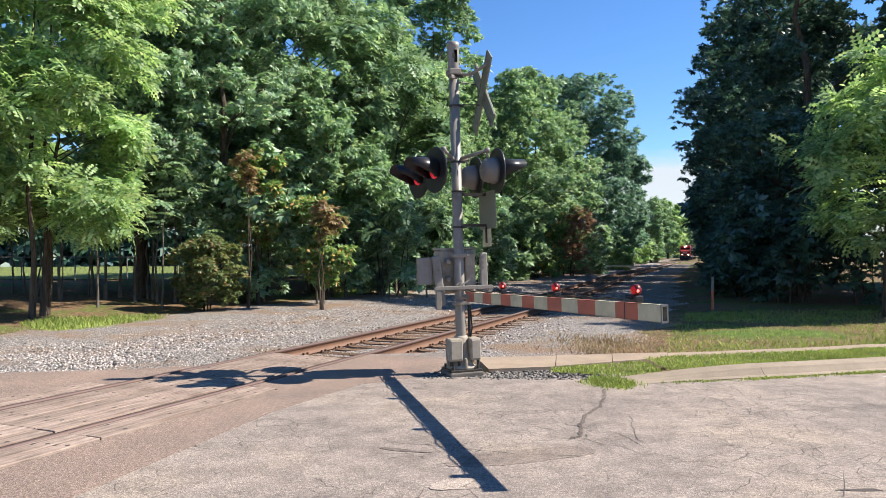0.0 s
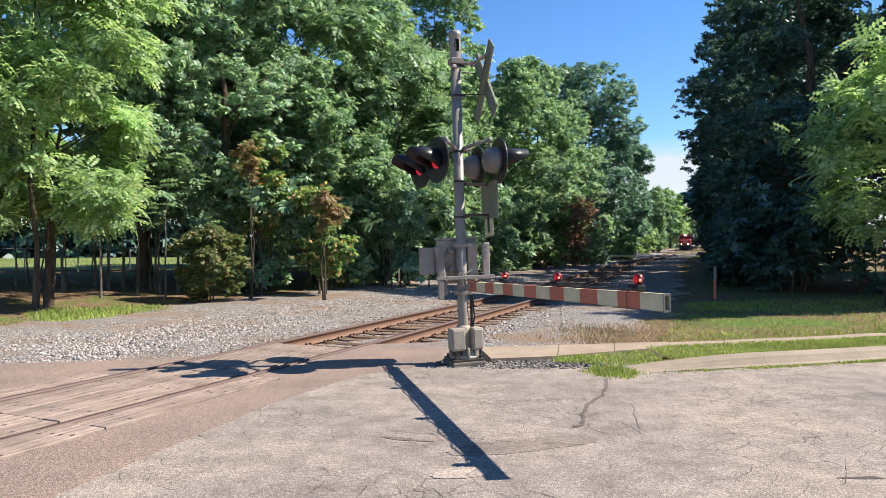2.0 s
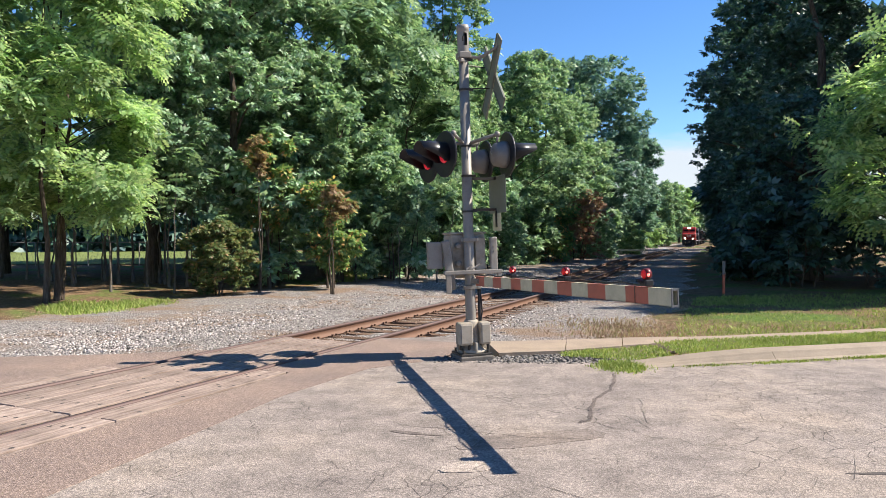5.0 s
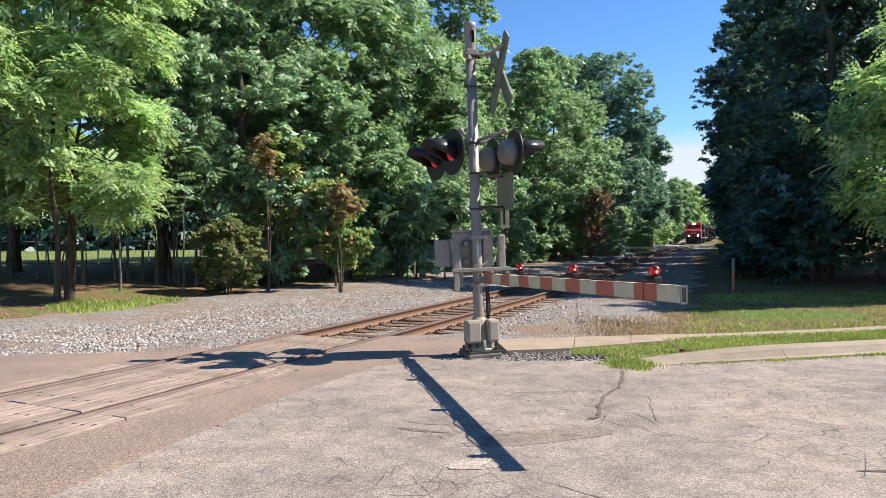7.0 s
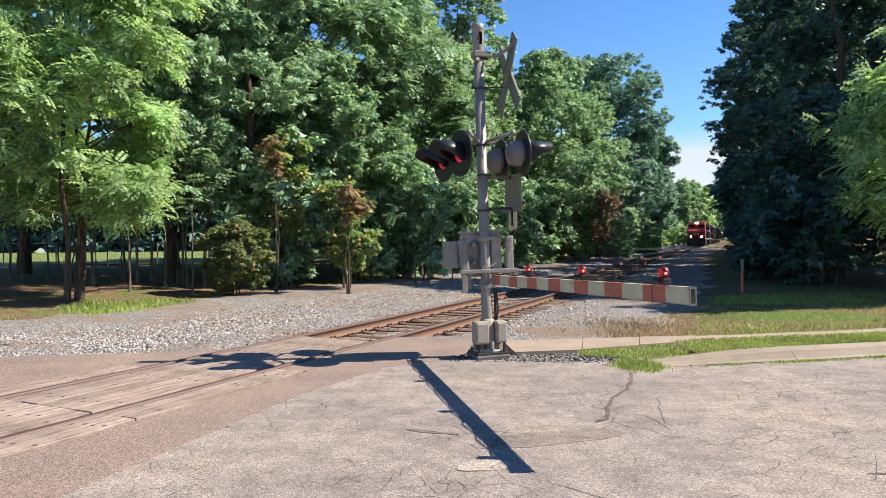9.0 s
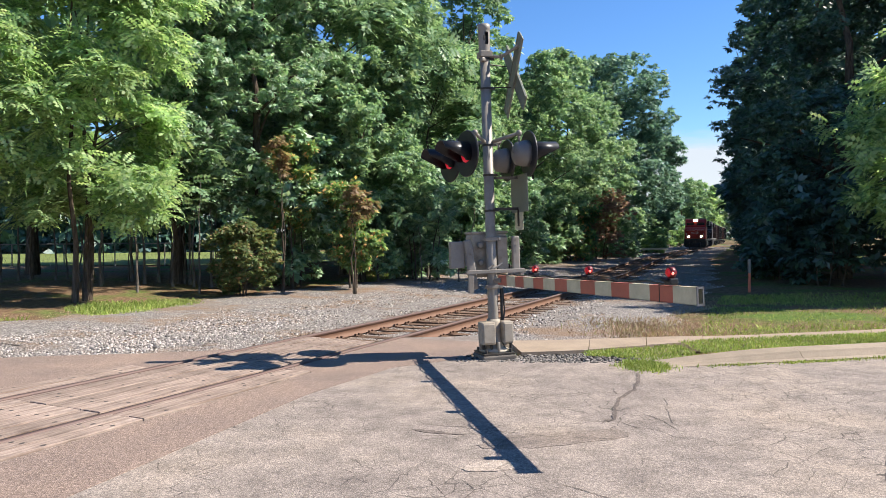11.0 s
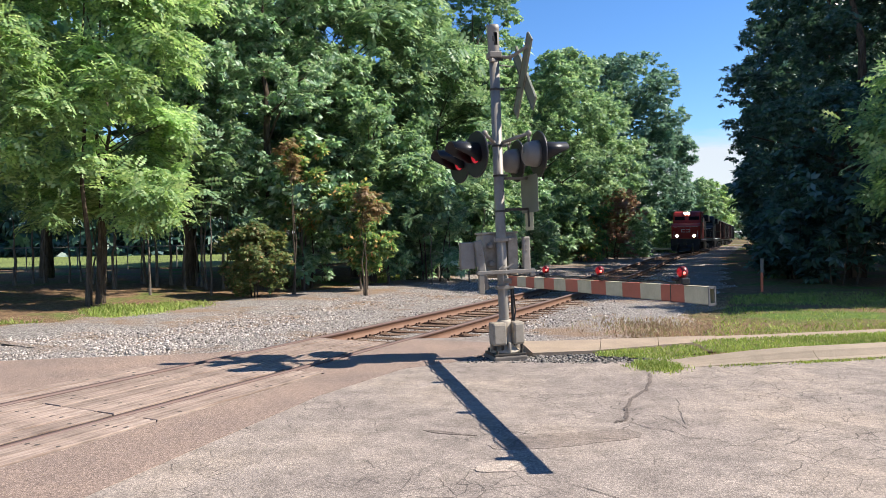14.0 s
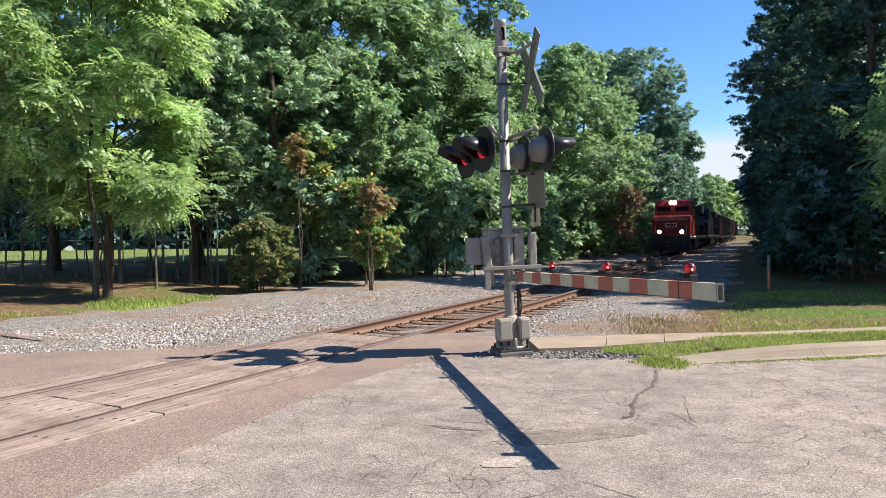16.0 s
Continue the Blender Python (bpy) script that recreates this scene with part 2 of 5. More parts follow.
M = dict(
    asphalt=asphalt(), rusty=rusty_asphalt(), ground=ground_mat(), gravel=gravel_mat(),
    stone=stone_mat("pale_ballast_stone", (0.14, 0.122, 0.110), (0.60, 0.53, 0.475)),
    ruststone=stone_mat("rust_ballast_stone", (0.07, 0.04, 0.028), (0.27, 0.18, 0.13)),
    darkstone=stone_mat("dark_ballast_stone", (0.06, 0.055, 0.05), (0.24, 0.215, 0.195)),
    panel=timber("worn_crossing_timber", (0.145, 0.095, 0.072), (0.43, 0.335, 0.275)),
    tie=timber("creosoted_tie", (0.05, 0.03, 0.02), (0.20, 0.12, 0.075)),
    rail=painted("rusty_rail_steel", (0.175, 0.097, 0.064), 0.6, 0.2, 0.5, 8, (0.10, 0.05, 0.03)),
    railtop=painted("worn_rail_head", (0.13, 0.085, 0.075), 0.6, 0.1, 0.4, 5, (0.16, 0.09, 0.06)),
    walk=concrete("pavement_concrete", (0.315, 0.243, 0.178)), kerb=concrete("kerb_concrete", (0.285, 0.228, 0.17)),
    foot=concrete("footing_concrete", (0.16, 0.14, 0.12)),
    alu=painted("weathered_aluminium", (0.275, 0.248, 0.212), 0.5, 0.1, 0.55, 5, (0.12, 0.095, 0.07)),
    galv=painted("galvanised_grey", (0.20, 0.195, 0.185), 0.55, 0.2, 0.4, 5, (0.15, 0.12, 0.09)),
    signback=painted("bare_sign_back", (0.185, 0.20, 0.165), 0.5, 0.1, 0.25, 4),
    white=painted("grubby_white_paint", (0.56, 0.52, 0.36), 0.5, 0.0, 0.35, 6),
    red=painted("faded_red_sheeting", (0.44, 0.13, 0.085), 0.5, 0.0, 0.30, 6),
    black=painted("black_enamel", (0.018, 0.018, 0.02), 0.38, 0.0, 0.25, 5, (0.06, 0.055, 0.05)),
    iron=painted("stained_cast_iron", (0.38, 0.33, 0.26), 0.65, 0.0, 0.65, 7, (0.12, 0.075, 0.04)),
    darkiron=painted("dark_steel", (0.05, 0.045, 0.04), 0.5, 0.3, 0.4, 8),
    redlens=glowing("red_lens_dim", (0.60, 0.02, 0.04), 0.20),
    redlamp=glowing("red_gate_lamp", (0.42, 0.012, 0.016), 0.22),
    filler=painted("flangeway_dirt", (0.085, 0.052, 0.045), 0.85, 0.0, 0.4, 6),
    lampred=painted("dark_red_plastic", (0.14, 0.012, 0.014), 0.35, 0.0, 0.3, 20),
    lenshot=glowing("red_lamp_core", (1.0, 0.10, 0.08), 2.5),
    bark=bark_mat(),
    greybark=bark_mat("grey_bark", (0.06, 0.05, 0.04), (0.22, 0.19, 0.16)),
    loco_red=painted("orange_red_engine_paint", (0.36, 0.026, 0.020), 0.4, 0.0, 0.3, 1.5),
    loco_black=painted("black_engine_paint", (0.02, 0.02, 0.022), 0.45, 0.0, 0.4, 1.5, (0.07, 0.06, 0.05)),
    loco_white=painted("white_engine_stripe", (0.72, 0.72, 0.72), 0.45, 0.0, 0.3, 2),
    loco_glass=painted("dark_cab_glass", (0.015, 0.017, 0.02), 0.1, 0.0, 0.1, 2),
    wagon=painted("weathered_wagon_paint", (0.075, 0.035, 0.032), 0.6, 0.0, 0.5, 0.8),
    headlamp=glowing("headlamp", (1.0, 0.70, 0.46), 8.0),
    crack=painted("tar_filled_crack", (0.075, 0.062, 0.055), 0.8, 0, 0.3, 8),
    patch=asphalt("dark_road_patch", (0.80, 0.74, 0.70)),
    patchpale=asphalt("pale_road_patch", (1.32, 1.24, 1.15)),
    seam=asphalt("road_seam", (0.58, 0.53, 0.50)),
    stripe=painted("worn_white_road_paint", (0.72, 0.70, 0.66), 0.7, 0, 0.4, 9, (0.3, 0.27, 0.24)),
    ochre=painted("orange_marker", (0.62, 0.16, 0.09), 0.5, 0, 0.3, 8),
    grass=leafy("grass_blade", [(0.0, (0.165, 0.227, 0.044)), (0.6, (0.264, 0.356, 0.072)), (1.0, (0.462, 0.454, 0.176))], 0.35),
    drygrass=leafy("dry_grass_blade", [(0.0, (0.30, 0.18, 0.13)), (0.5, (0.42, 0.30, 0.21)), (1.0, (0.34, 0.33, 0.15))], 0.3),
    lf_light=leafy("light_green_leaf", [(0.0, (0.172, 0.290, 0.130)), (0.6, (0.335, 0.498, 0.194)), (1.0, (0.546, 0.661, 0.356))], 0.5),
    lf_mid=leafy("green_leaf", [(0.0, (0.118, 0.215, 0.123)), (0.6, (0.233, 0.369, 0.187)), (1.0, (0.415, 0.532, 0.304))], 0.4),
    # leaf green darkened and less see-through: shade put into the colour
    lf_shade=leafy("shade_darkened_leaf", [(0.0, (0.041, 0.092, 0.068)), (0.6, (0.069, 0.146, 0.093)), (1.0, (0.143, 0.222, 0.216))], 0.22),
    lf_dark=leafy("dark_green_leaf", [(0.0, (0.151, 0.264, 0.157)), (0.6, (0.262, 0.420, 0.216)), (1.0, (0.541, 0.636, 0.495))], 0.35),
    lf_blue=leafy("bluish_green_leaf", [(0.0, (0.077, 0.160, 0.116)), (0.6, (0.158, 0.280, 0.190)), (1.0, (0.279, 0.413, 0.320))], 0.35),
    lf_vine=leafy("turning_vine_leaf", [(0.0, (0.111, 0.205, 0.073)), (0.7, (0.243, 0.372, 0.125)), (0.84, (0.354, 0.446, 0.146)), (0.89, (0.720, 0.539, 0.187)), (0.95, (0.720, 0.317, 0.187)), (1.0, (0.663, 0.484, 0.208))], 0.4),
    lf_tan=leafy("tan_dead_leaf", [(0.0, (0.24, 0.16, 0.09)), (0.6, (0.40, 0.27, 0.15)), (1.0, (0.24, 0.29, 0.12))], 0.35),
    lf_rust=leafy("withered_leaf", [(0.0, (0.218, 0.122, 0.090)), (0.6, (0.382, 0.211, 0.155)), (1.0, (0.273, 0.260, 0.114))], 0.3),
    lf_bush=leafy("olive_bush_leaf", [(0.0, (0.088, 0.138, 0.050)), (0.6, (0.163, 0.210, 0.075)), (0.85, (0.213, 0.204, 0.075)), (1.0, (0.350, 0.204, 0.112))], 0.35),
)


# ---- mesh helpers ----
def quads_mesh(name, verts, faces, materials, face_mats=None, smooth=False):
    me = bpy.data.meshes.new(name)
    verts = np.asarray(verts, np.float32)
    faces = np.asarray(faces, np.int32)
    k = faces.shape[1]
    me.vertices.add(len(verts))
    me.vertices.foreach_set("co", verts.ravel())
    me.loops.add(faces.size)
    me.loops.foreach_set("vertex_index", faces.ravel())
    me.polygons.add(len(faces))
    me.polygons.foreach_set("loop_start", np.arange(len(faces), dtype=np.int32) * k)
    for m in materials:
        me.materials.append(m)
    if face_mats is not None:
        me.polygons.foreach_set("material_index", np.asarray(face_mats, np.int32))
    if smooth:
        me.polygons.foreach_set("use_smooth", np.ones(len(faces), bool))
    me.update(calc_edges=True)
    me.validate()
    return me


def part(name, bm, material, parent=None, label="", smooth=False):
    me = bpy.data.meshes.new(name)
    bm.normal_update()
    bm.to_mesh(me)
    bm.free()
    if smooth:
        me.polygons.foreach_set("use_smooth", np.ones(len(me.polygons), bool))
    for m in material if isinstance(material, (list, tuple)) else [material]:
        me.materials.append(m)
    ob = new(name, me)
    ob.parent = parent
    return tagged(ob, label)


def box(bm, size, at=(0, 0, 0), rot=(0, 0, 0), bevel=0.0):
    b2 = bmesh.new()
    bmesh.ops.create_cube(b2, size=1.0, matrix=Matrix.Diagonal((*size, 1)))
    if bevel:
        bmesh.ops.bevel(b2, geom=b2.edges[:], offset=bevel, segments=2, profile=0.5, affect="EDGES")
    b2.transform(pose(*at, *rot))
    me = bpy.data.meshes.new("t")
    b2.to_mesh(me)
    b2.free()
    bm.from_mesh(me)
    bpy.data.meshes.remove(me)
    return bm


def lathe(bm, rings, m=Matrix(), seg=20, caps=True):
    """A turned body round local z: rings of (radius, z)."""
    loops = []
    for r, z in rings:
        loops.append([bm.verts.new(m @ Vector((r * math.cos(a), r * math.sin(a), z))) for a in [2 * math.pi * i / seg for i in range(seg)]])
    for a, b in zip(loops, loops[1:]):
        for i in range(seg):
            bm.faces.new((a[i], a[(i + 1) % seg], b[(i + 1) % seg], b[i]))
    if caps:
        bm.faces.new(loops[0][::-1])
        bm.faces.new(loops[-1])
    return bm


def along(a, b):
    """Pose at a whose z axis points to b."""
    a, b = Vector(a), Vector(b)
    return Matrix.Translation(a) @ (b - a).to_track_quat("Z", "Y").to_matrix().to_4x4()


def rod(bm, a, b, r0, r1=None, seg=10):
    return lathe(bm, [(r0, 0), (r0 if r1 is None else r1, (Vector(b) - Vector(a)).length)], along(a, b), seg)


def slab(name, outline, z, thick, material, parent=None, label=""):
    bm = bmesh.new()
    f = bm.faces.new([bm.verts.new((x, y, z)) for x, y in outline])
    if f.normal.z < 0:
        f.normal_flip()
    out = bmesh.ops.extrude_face_region(bm, geom=[f])
    bmesh.ops.translate(bm, verts=[v for v in out["geom"] if isinstance(v, bmesh.types.BMVert)], vec=(0, 0, -thick))
    bmesh.ops.recalc_face_normals(bm, faces=bm.faces[:])
    return part(name, bm, material, parent, label)


def thing(name, at=(0, 0, 0), rz=0.0, label="", category="", group="", kind="", rx=0.0, ry=0.0):
    e = new(name)
    e.matrix_world = pose(*at, rx, ry, rz)
    e.empty_display_size = 0.2
    return tagged(e, label, category, group, kind)


# ---- the track's line: s along it, c to its left ----
TD, TN = Vector((0.395, 0.9186)), Vector((-0.9186, 0.395))
LINE = [(-14.0, 6.35), (5.0, 6.35), (14.0, 6.35), (24.0, 6.5), (40.0, 7.7), (58.0, 9.3), (71.0, 9.9), (92.0, 10.6), (128.0, 12.0), (178.0, 14.0), (214.0, 15.2), (320.0, 19.2), (460.0, 24.0)]
_ls = np.array([p[0] for p in LINE])
_lc = np.array([p[1] for p in LINE])


def centre_c(s):
    """Left offset of the track's centre at s, smooth."""
    w = 6.0
    ss = np.array([s - w, s - w / 2, s, s + w / 2, s + w])
    return float(np.interp(ss, _ls, _lc).mean())


def tr(s, c=0.0, z=0.0):
    """World place at s along the track, c metres left of its centre."""
    p = TD * s + TN * (centre_c(s) + c)
    return Vector((p.x, p.y, z))


def heading(s):
    d = tr(s + 1) - tr(s - 1)
    return math.degrees(math.atan2(d.y, d.x))


def sc(x, y):
    """s and offset from the track's centre for a place."""
    s = x * TD.x + y * TD.y
    return s, x * TN.x + y * TN.y - centre_c(s)


def cloud_bank():
    """A low bank of white cloud beyond the horizon, thinning upwards."""
    m = bpy.data.materials.new("cloud")
    m.use_nodes = True
    nt = m.node_tree
    for n in list(nt.nodes):
        nt.nodes.remove(n)
    out = nt.nodes.new("ShaderNodeOutputMaterial")
    tc = nt.nodes.new("ShaderNodeTexCoord")
    sep = nt.nodes.new("ShaderNodeSeparateXYZ")
    nt.links.new(tc.outputs["Object"], sep.inputs[0])
    hgt = nt.nodes.new("ShaderNodeMapRange")
    hgt.inputs[1].default_value, hgt.inputs[2].default_value = 430.0, 130.0
    nt.links.new(sep.outputs[2], hgt.inputs[0])
    mp = nt.nodes.new("ShaderNodeMapping")
    mp.inputs["Scale"].default_value = (0.0012, 0.0012, 0.006)
    nt.links.new(tc.outputs["Object"], mp.inputs[0])
    nz = noise_of(nt, mp.outputs[0], 1.6, 6, 0.6)
    ad = nt.nodes.new("ShaderNodeMath")
    ad.operation = "MULTIPLY_ADD"
    ad.inputs[1].default_value, ad.inputs[2].default_value = 0.9, -0.45
    nt.links.new(nz, ad.inputs[0])
    sm = nt.nodes.new("ShaderNodeMath")
    nt.links.new(ad.outputs[0], sm.inputs[0])
    nt.links.new(hgt.outputs[0], sm.inputs[1])
    fac = ramp(nt, sm.outputs[0], [(0.32, grey(0.0)), (0.62, grey(0.85))])
    em = nd(nt, "ShaderNodeEmission", Strength=0.42)
    em.inputs[0].default_value = (0.93, 0.96, 1.0, 1)
    tp = nt.nodes.new("ShaderNodeBsdfTransparent")
    mx = nt.nodes.new("ShaderNodeMixShader")
    nt.links.new(fac, mx.inputs[0])
    nt.links.new(tp.outputs[0], mx.inputs[1])
    nt.links.new(em.outputs[0], mx.inputs[2])
    nt.links.new(mx.outputs[0], out.inputs[0])
    verts, faces, n = [], [], 72
    for i in range(n):
        a = 2 * math.pi * i / n
        for z in (-20.0, 600.0):
            verts.append((2400 * math.cos(a), 2400 * math.sin(a), z))
    for i in range(n):
        j = (i + 1) % n
        faces.append((2 * i, 2 * j, 2 * j + 1, 2 * i + 1))
    ob = new("backdrop", quads_mesh("backdrop", verts, faces, [m], smooth=True))
    ob.visible_shadow = False
    tagged(ob, "low bank of thin white cloud on the horizon", "sky", kind="structure")


cloud_bank()


# ---- ground, road, pavement ----
def ground_z(x, y):
    """Height of the open ground: a low bank beyond the gravel and beyond the pavement, a slight fall to the track bed."""
    s, c = sc(x, y)
    z = -0.10 if abs(c) > 4.0 else -0.34
    if c > 5.5:
        z += 0.45 * min(1.0, (c - 5.5) / 9.0)
    if c < -4.0:
        z += 0.09 * min(1.0, (-4.0 - c) / 3.0)
    return z


def build_ground():
    gx = np.concatenate([-np.geomspace(2500, 62, 12), np.arange(-60, 60.1, 1.5), np.geomspace(62, 2500, 12)])
    gy = np.concatenate([-np.geomspace(2500, 42, 12), np.arange(-40, 120.1, 1.5), np.geomspace(122, 2500, 12)])
    rng = np.random.default_rng(3)
    verts = []
    for y in gy:
        for x in gx:
            z = ground_z(x, y) if abs(x) < 61 and -41 < y < 121 else (0.2 if x < 0 else 0.0)
            s_, c = sc(x, y)
            if abs(c) < 4.0 and s_ > 0:
                z = -0.36
            if y < 9.0 + 0.3 * x and c < 7:
                z = -0.25
            else:
                z += rng.normal(0, 0.018)
            verts.append((x, y, z))
    nx = len(gx)
    faces = [(j * nx + i, j * nx + i + 1, (j + 1) * nx + i + 1, (j + 1) * nx + i) for j in range(len(gy) - 1) for i in range(nx - 1)]
    ob = new("ground", quads_mesh("ground", verts, faces, [M["ground"]], smooth=True))
    tagged(ob, "rough ground of leaf litter, dry weeds and thin turf", "ground", kind="structure")


build_ground()


def yard_lawn():
    """Mown lawn behind the wood edge, a gently uneven sheet."""
    m, nt, b = mat("yard_turf", 0.9, 0.0, 0.15)
    co = coords(nt)
    n1, n2 = noise_of(nt, co, 0.25, 4, 0.6), noise_of(nt, co, 14.0, 5, 0.7)
    blade = ramp(nt, n2, [(0.3, (0.08, 0.11, 0.03)), (0.55, (0.16, 0.195, 0.06)), (0.8, (0.27, 0.28, 0.12))])
    nt.links.new(mix(nt, blade, ramp(nt, n1, [(0.3, grey(0.75)), (0.7, grey(1.15))]), 1.0, "MULTIPLY"), b.inputs["Base Color"])
    bump(nt, b, n2, 0.8, 0.04)
    rng = np.random.default_rng(14)
    nx, ny = 30, 22
    verts = [(-66 + 57 * i / (nx - 1) + 0.4 * j, 35.0 + 40 * j / (ny - 1), 0.40 + rng.normal(0, 0.012)) for j in range(ny) for i in range(nx)]
    faces = [(j * nx + i, j * nx + i + 1, (j + 1) * nx + i + 1, (j + 1) * nx + i) for j in range(ny - 1) for i in range(nx - 1)]
    ob = new("lawn", quads_mesh("lawn", verts, faces, [m], smooth=True))
    tagged(ob, "sunlit mown lawn of the yard behind the trees", "lawn", kind="structure")


yard_lawn()

KERB = [(2.35, 8.62), (2.9, 8.78), (3.42, 8.90), (4.25, 9.10), (5.12, 9.33), (6.27, 9.66), (9.0, 10.5), (16.0, 12.75), (40.0, 20.3)]


def build_road():
    right = [(x, y) for x, y in KERB]
    end, turn_in = tr(9.9, -0.83), tr(6.88, -0.83)
    outline = [(-60, -40), (60, -40), (60, 26.5), *right[::-1], (2.02, 9.12), (0.9, 9.02), (-0.2, 9.25), (0.0, 10.3), (0.55, 10.75), (end.x + 1.3, end.y + 0.2), (end.x, end.y), (turn_in.x, turn_in.y)]
    near_left = [tr(s, -1.25) for s in (6.87, 4, -2, -9, -16)]
    outline += [(p.x, p.y) for p in near_left] + [(-60, -30)]
    road = slab("road", outline, 0.0, 0.16, M["asphalt"])
    tagged(road, "sun-bleached cracked asphalt road at the crossing", "road", kind="structure")
    far = [tr(s, 1.22) for s in (-16, -8, 0, 5, 6.20)] + [tr(6.21, 0.83), tr(7.9, 0.83)]
    slab2 = slab("road_far", [(p.x, p.y) for p in far] + [(-3.75, 10.05), (-3.95, 9.98), (-4.6, 9.74), (-6.03, 9.5), (-14, 7.2), (-45, -2.4), (-60, -26)], -0.004, 0.15, M["rusty"])
    tagged(slab2, "brownish asphalt road beyond the rails", "road", kind="structure")
    # rust-stained strip beside the rails, a separate newer course of asphalt
    a = [tr(s, -1.27) for s in (-14, -6, 0, 5, 6.86)] + [tr(6.875, -0.835), tr(9.85, -0.835)]
    b = [tr(9.85, -1.3), tr(9.95, -2.2), Vector((0.1, 10.35, 0)), Vector((-0.1, 9.5, 0)), Vector((-0.35, 9.15, 0)), Vector((-1.05, 8.6, 0)), Vector((-1.75, 7.1, 0)), Vector((-2.2, 5.5, 0)), Vector((-2.9, 3.0, 0)), Vector((-4.4, -2.0, 0))]
    strip = slab("road_course", [(p.x, p.y) for p in a + b], 0.004, 0.012, M["rusty"])
    tagged(strip, "reddish-brown stained asphalt course along the rails", "road", kind="structure")


build_road()


def offset_line(line, d):
    out = []
    for i, (x, y) in enumerate(line):
        x0, y0 = line[max(0, i - 1)]
        x1, y1 = line[min(len(line) - 1, i + 1)]
        n = Vector((-(y1 - y0), x1 - x0)).normalized()
        out.append((x + n.x * d, y + n.y * d))
    return out


def build_kerb():
    fine = []
    for (x0, y0), (x1, y1) in zip(KERB, KERB[1:]):
        n = max(2, int(math.hypot(x1 - x0, y1 - y0) / 0.5))
        fine += [(x0 + (x1 - x0) * i / n, y0 + (y1 - y0) * i / n) for i in range(n)]
    kerb = thing("kerb", label="weathered grey concrete kerb along the road edge", category="kerb", kind="structure")
    prof = [(0.0, -0.12), (0.0, 0.012), (0.07, 0.03), (0.12, 0.085), (0.14, 0.112), (0.18, 0.128), (0.37, 0.132), (0.37, -0.12)]
    step = 6
    for k in range(0, min(len(fine) - 1, 66), step):
        seg = fine[k:k + step + 1]
        if len(seg) < 3:
            break
        lines = [offset_line(seg, d) for d, _ in prof]
        rise = [min(1.0, 0.22 + (k + i) * 0.14) for i in range(len(seg))]
        bm = bmesh.new()
        gap = 0.004
        rows = []
        for i in range(len(seg)):
            pull = gap if i == 0 else -gap if i == len(seg) - 1 else 0
            dx, dy = seg[min(i + 1, len(seg) - 1)][0] - seg[max(i - 1, 0)][0], seg[min(i + 1, len(seg) - 1)][1] - seg[max(i - 1, 0)][1]
            l = math.hypot(dx, dy)
            rows.append([bm.verts.new((ln[i][0] + pull * dx / l, ln[i][1] + pull * dy / l, h * rise[i] if h > 0 else h)) for ln, (_, h) in zip(lines, prof)])
        for a, b in zip(rows, rows[1:]):
            for j in range(len(prof) - 1):
                bm.faces.new((a[j], b[j], b[j + 1], a[j + 1]))
        bm.faces.new(rows[0])
        bm.faces.new(rows[-1][::-1])
        bmesh.ops.recalc_face_normals(bm, faces=bm.faces[:])
        part("kerb_stone", bm, M["kerb"], kerb)
    # pavement slabs behind the grass strip
    front = [(0.62, 9.52), (1.57, 9.74), (2.47, 10.15), (3.4, 10.52), (4.32, 10.77), (6.23, 11.22), (8.5, 11.9), (16, 14.2), (30, 18.5)]
    back = [(0.50, 10.62), (1.76, 10.78), (2.66, 10.96), (3.57, 11.09), (4.52, 11.28), (6.57, 11.83), (8.4, 12.45), (15.7, 14.95), (29.7, 19.4)]
    pav = thing("pavement", label="buff concrete pavement slabs beside the road", category="pavement", kind="structure")
    n = 0
    pts = []
    for i in range(len(front) - 1):
        m = max(1, round(math.dist(front[i], front[i + 1]) / 1.5))
        for j in range(m):
            t = j / m
            pts.append((Vector(front[i]).lerp(Vector(front[i + 1]), t), Vector(back[i]).lerp(Vector(back[i + 1]), t)))
    for (f0, b0), (f1, b1) in zip(pts, pts[1:]):
        g = (f1 - f0).normalized() * 0.006
        slab("paving_slab", [tuple(f0 + g), tuple(f1 - g), tuple(b1 - g), tuple(b0 + g)], 0.045 + 0.004 * (n % 3), 0.16, M["walk"], pav)
        n += 1


build_kerb()


# ---- track ----
def sweep(name, prof, s0, s1, c0, z0, material, step=3.0, parent=None, label="", mats=None):
    ss = np.arange(s0, s1 + 0.01, step)
    verts, faces, fm = [], [], []
    k = len(prof)
    for s in ss:
        for dc, dz in prof:
            verts.append(tr(float(s), c0 + dc, z0 + dz))
    for i in range(len(ss) - 1):
        for j in range(k):
            faces.append((i * k + j, i * k + (j + 1) % k, (i + 1) * k + (j + 1) % k, (i + 1) * k + j))
            fm.append(mats[j] if mats else 0)
    for e in (0, len(ss) - 1):
        bmf = [e * k + j for j in range(k)]
        for j in range(1, k - 2, 2):
            faces.append((bmf[0], bmf[j], bmf[j + 1], bmf[j + 2]))
            fm.append(0)
    me = quads_mesh(name, [tuple(v) for v in verts], faces, material if isinstance(material, list) else [material], fm)
    bm = bmesh.new()
    bm.from_mesh(me)
    bmesh.ops.recalc_face_normals(bm, faces=bm.faces[:])
    bm.to_mesh(me)
    bm.free()
    ob = new(name, me)
    ob.parent = parent
    return tagged(ob, label)


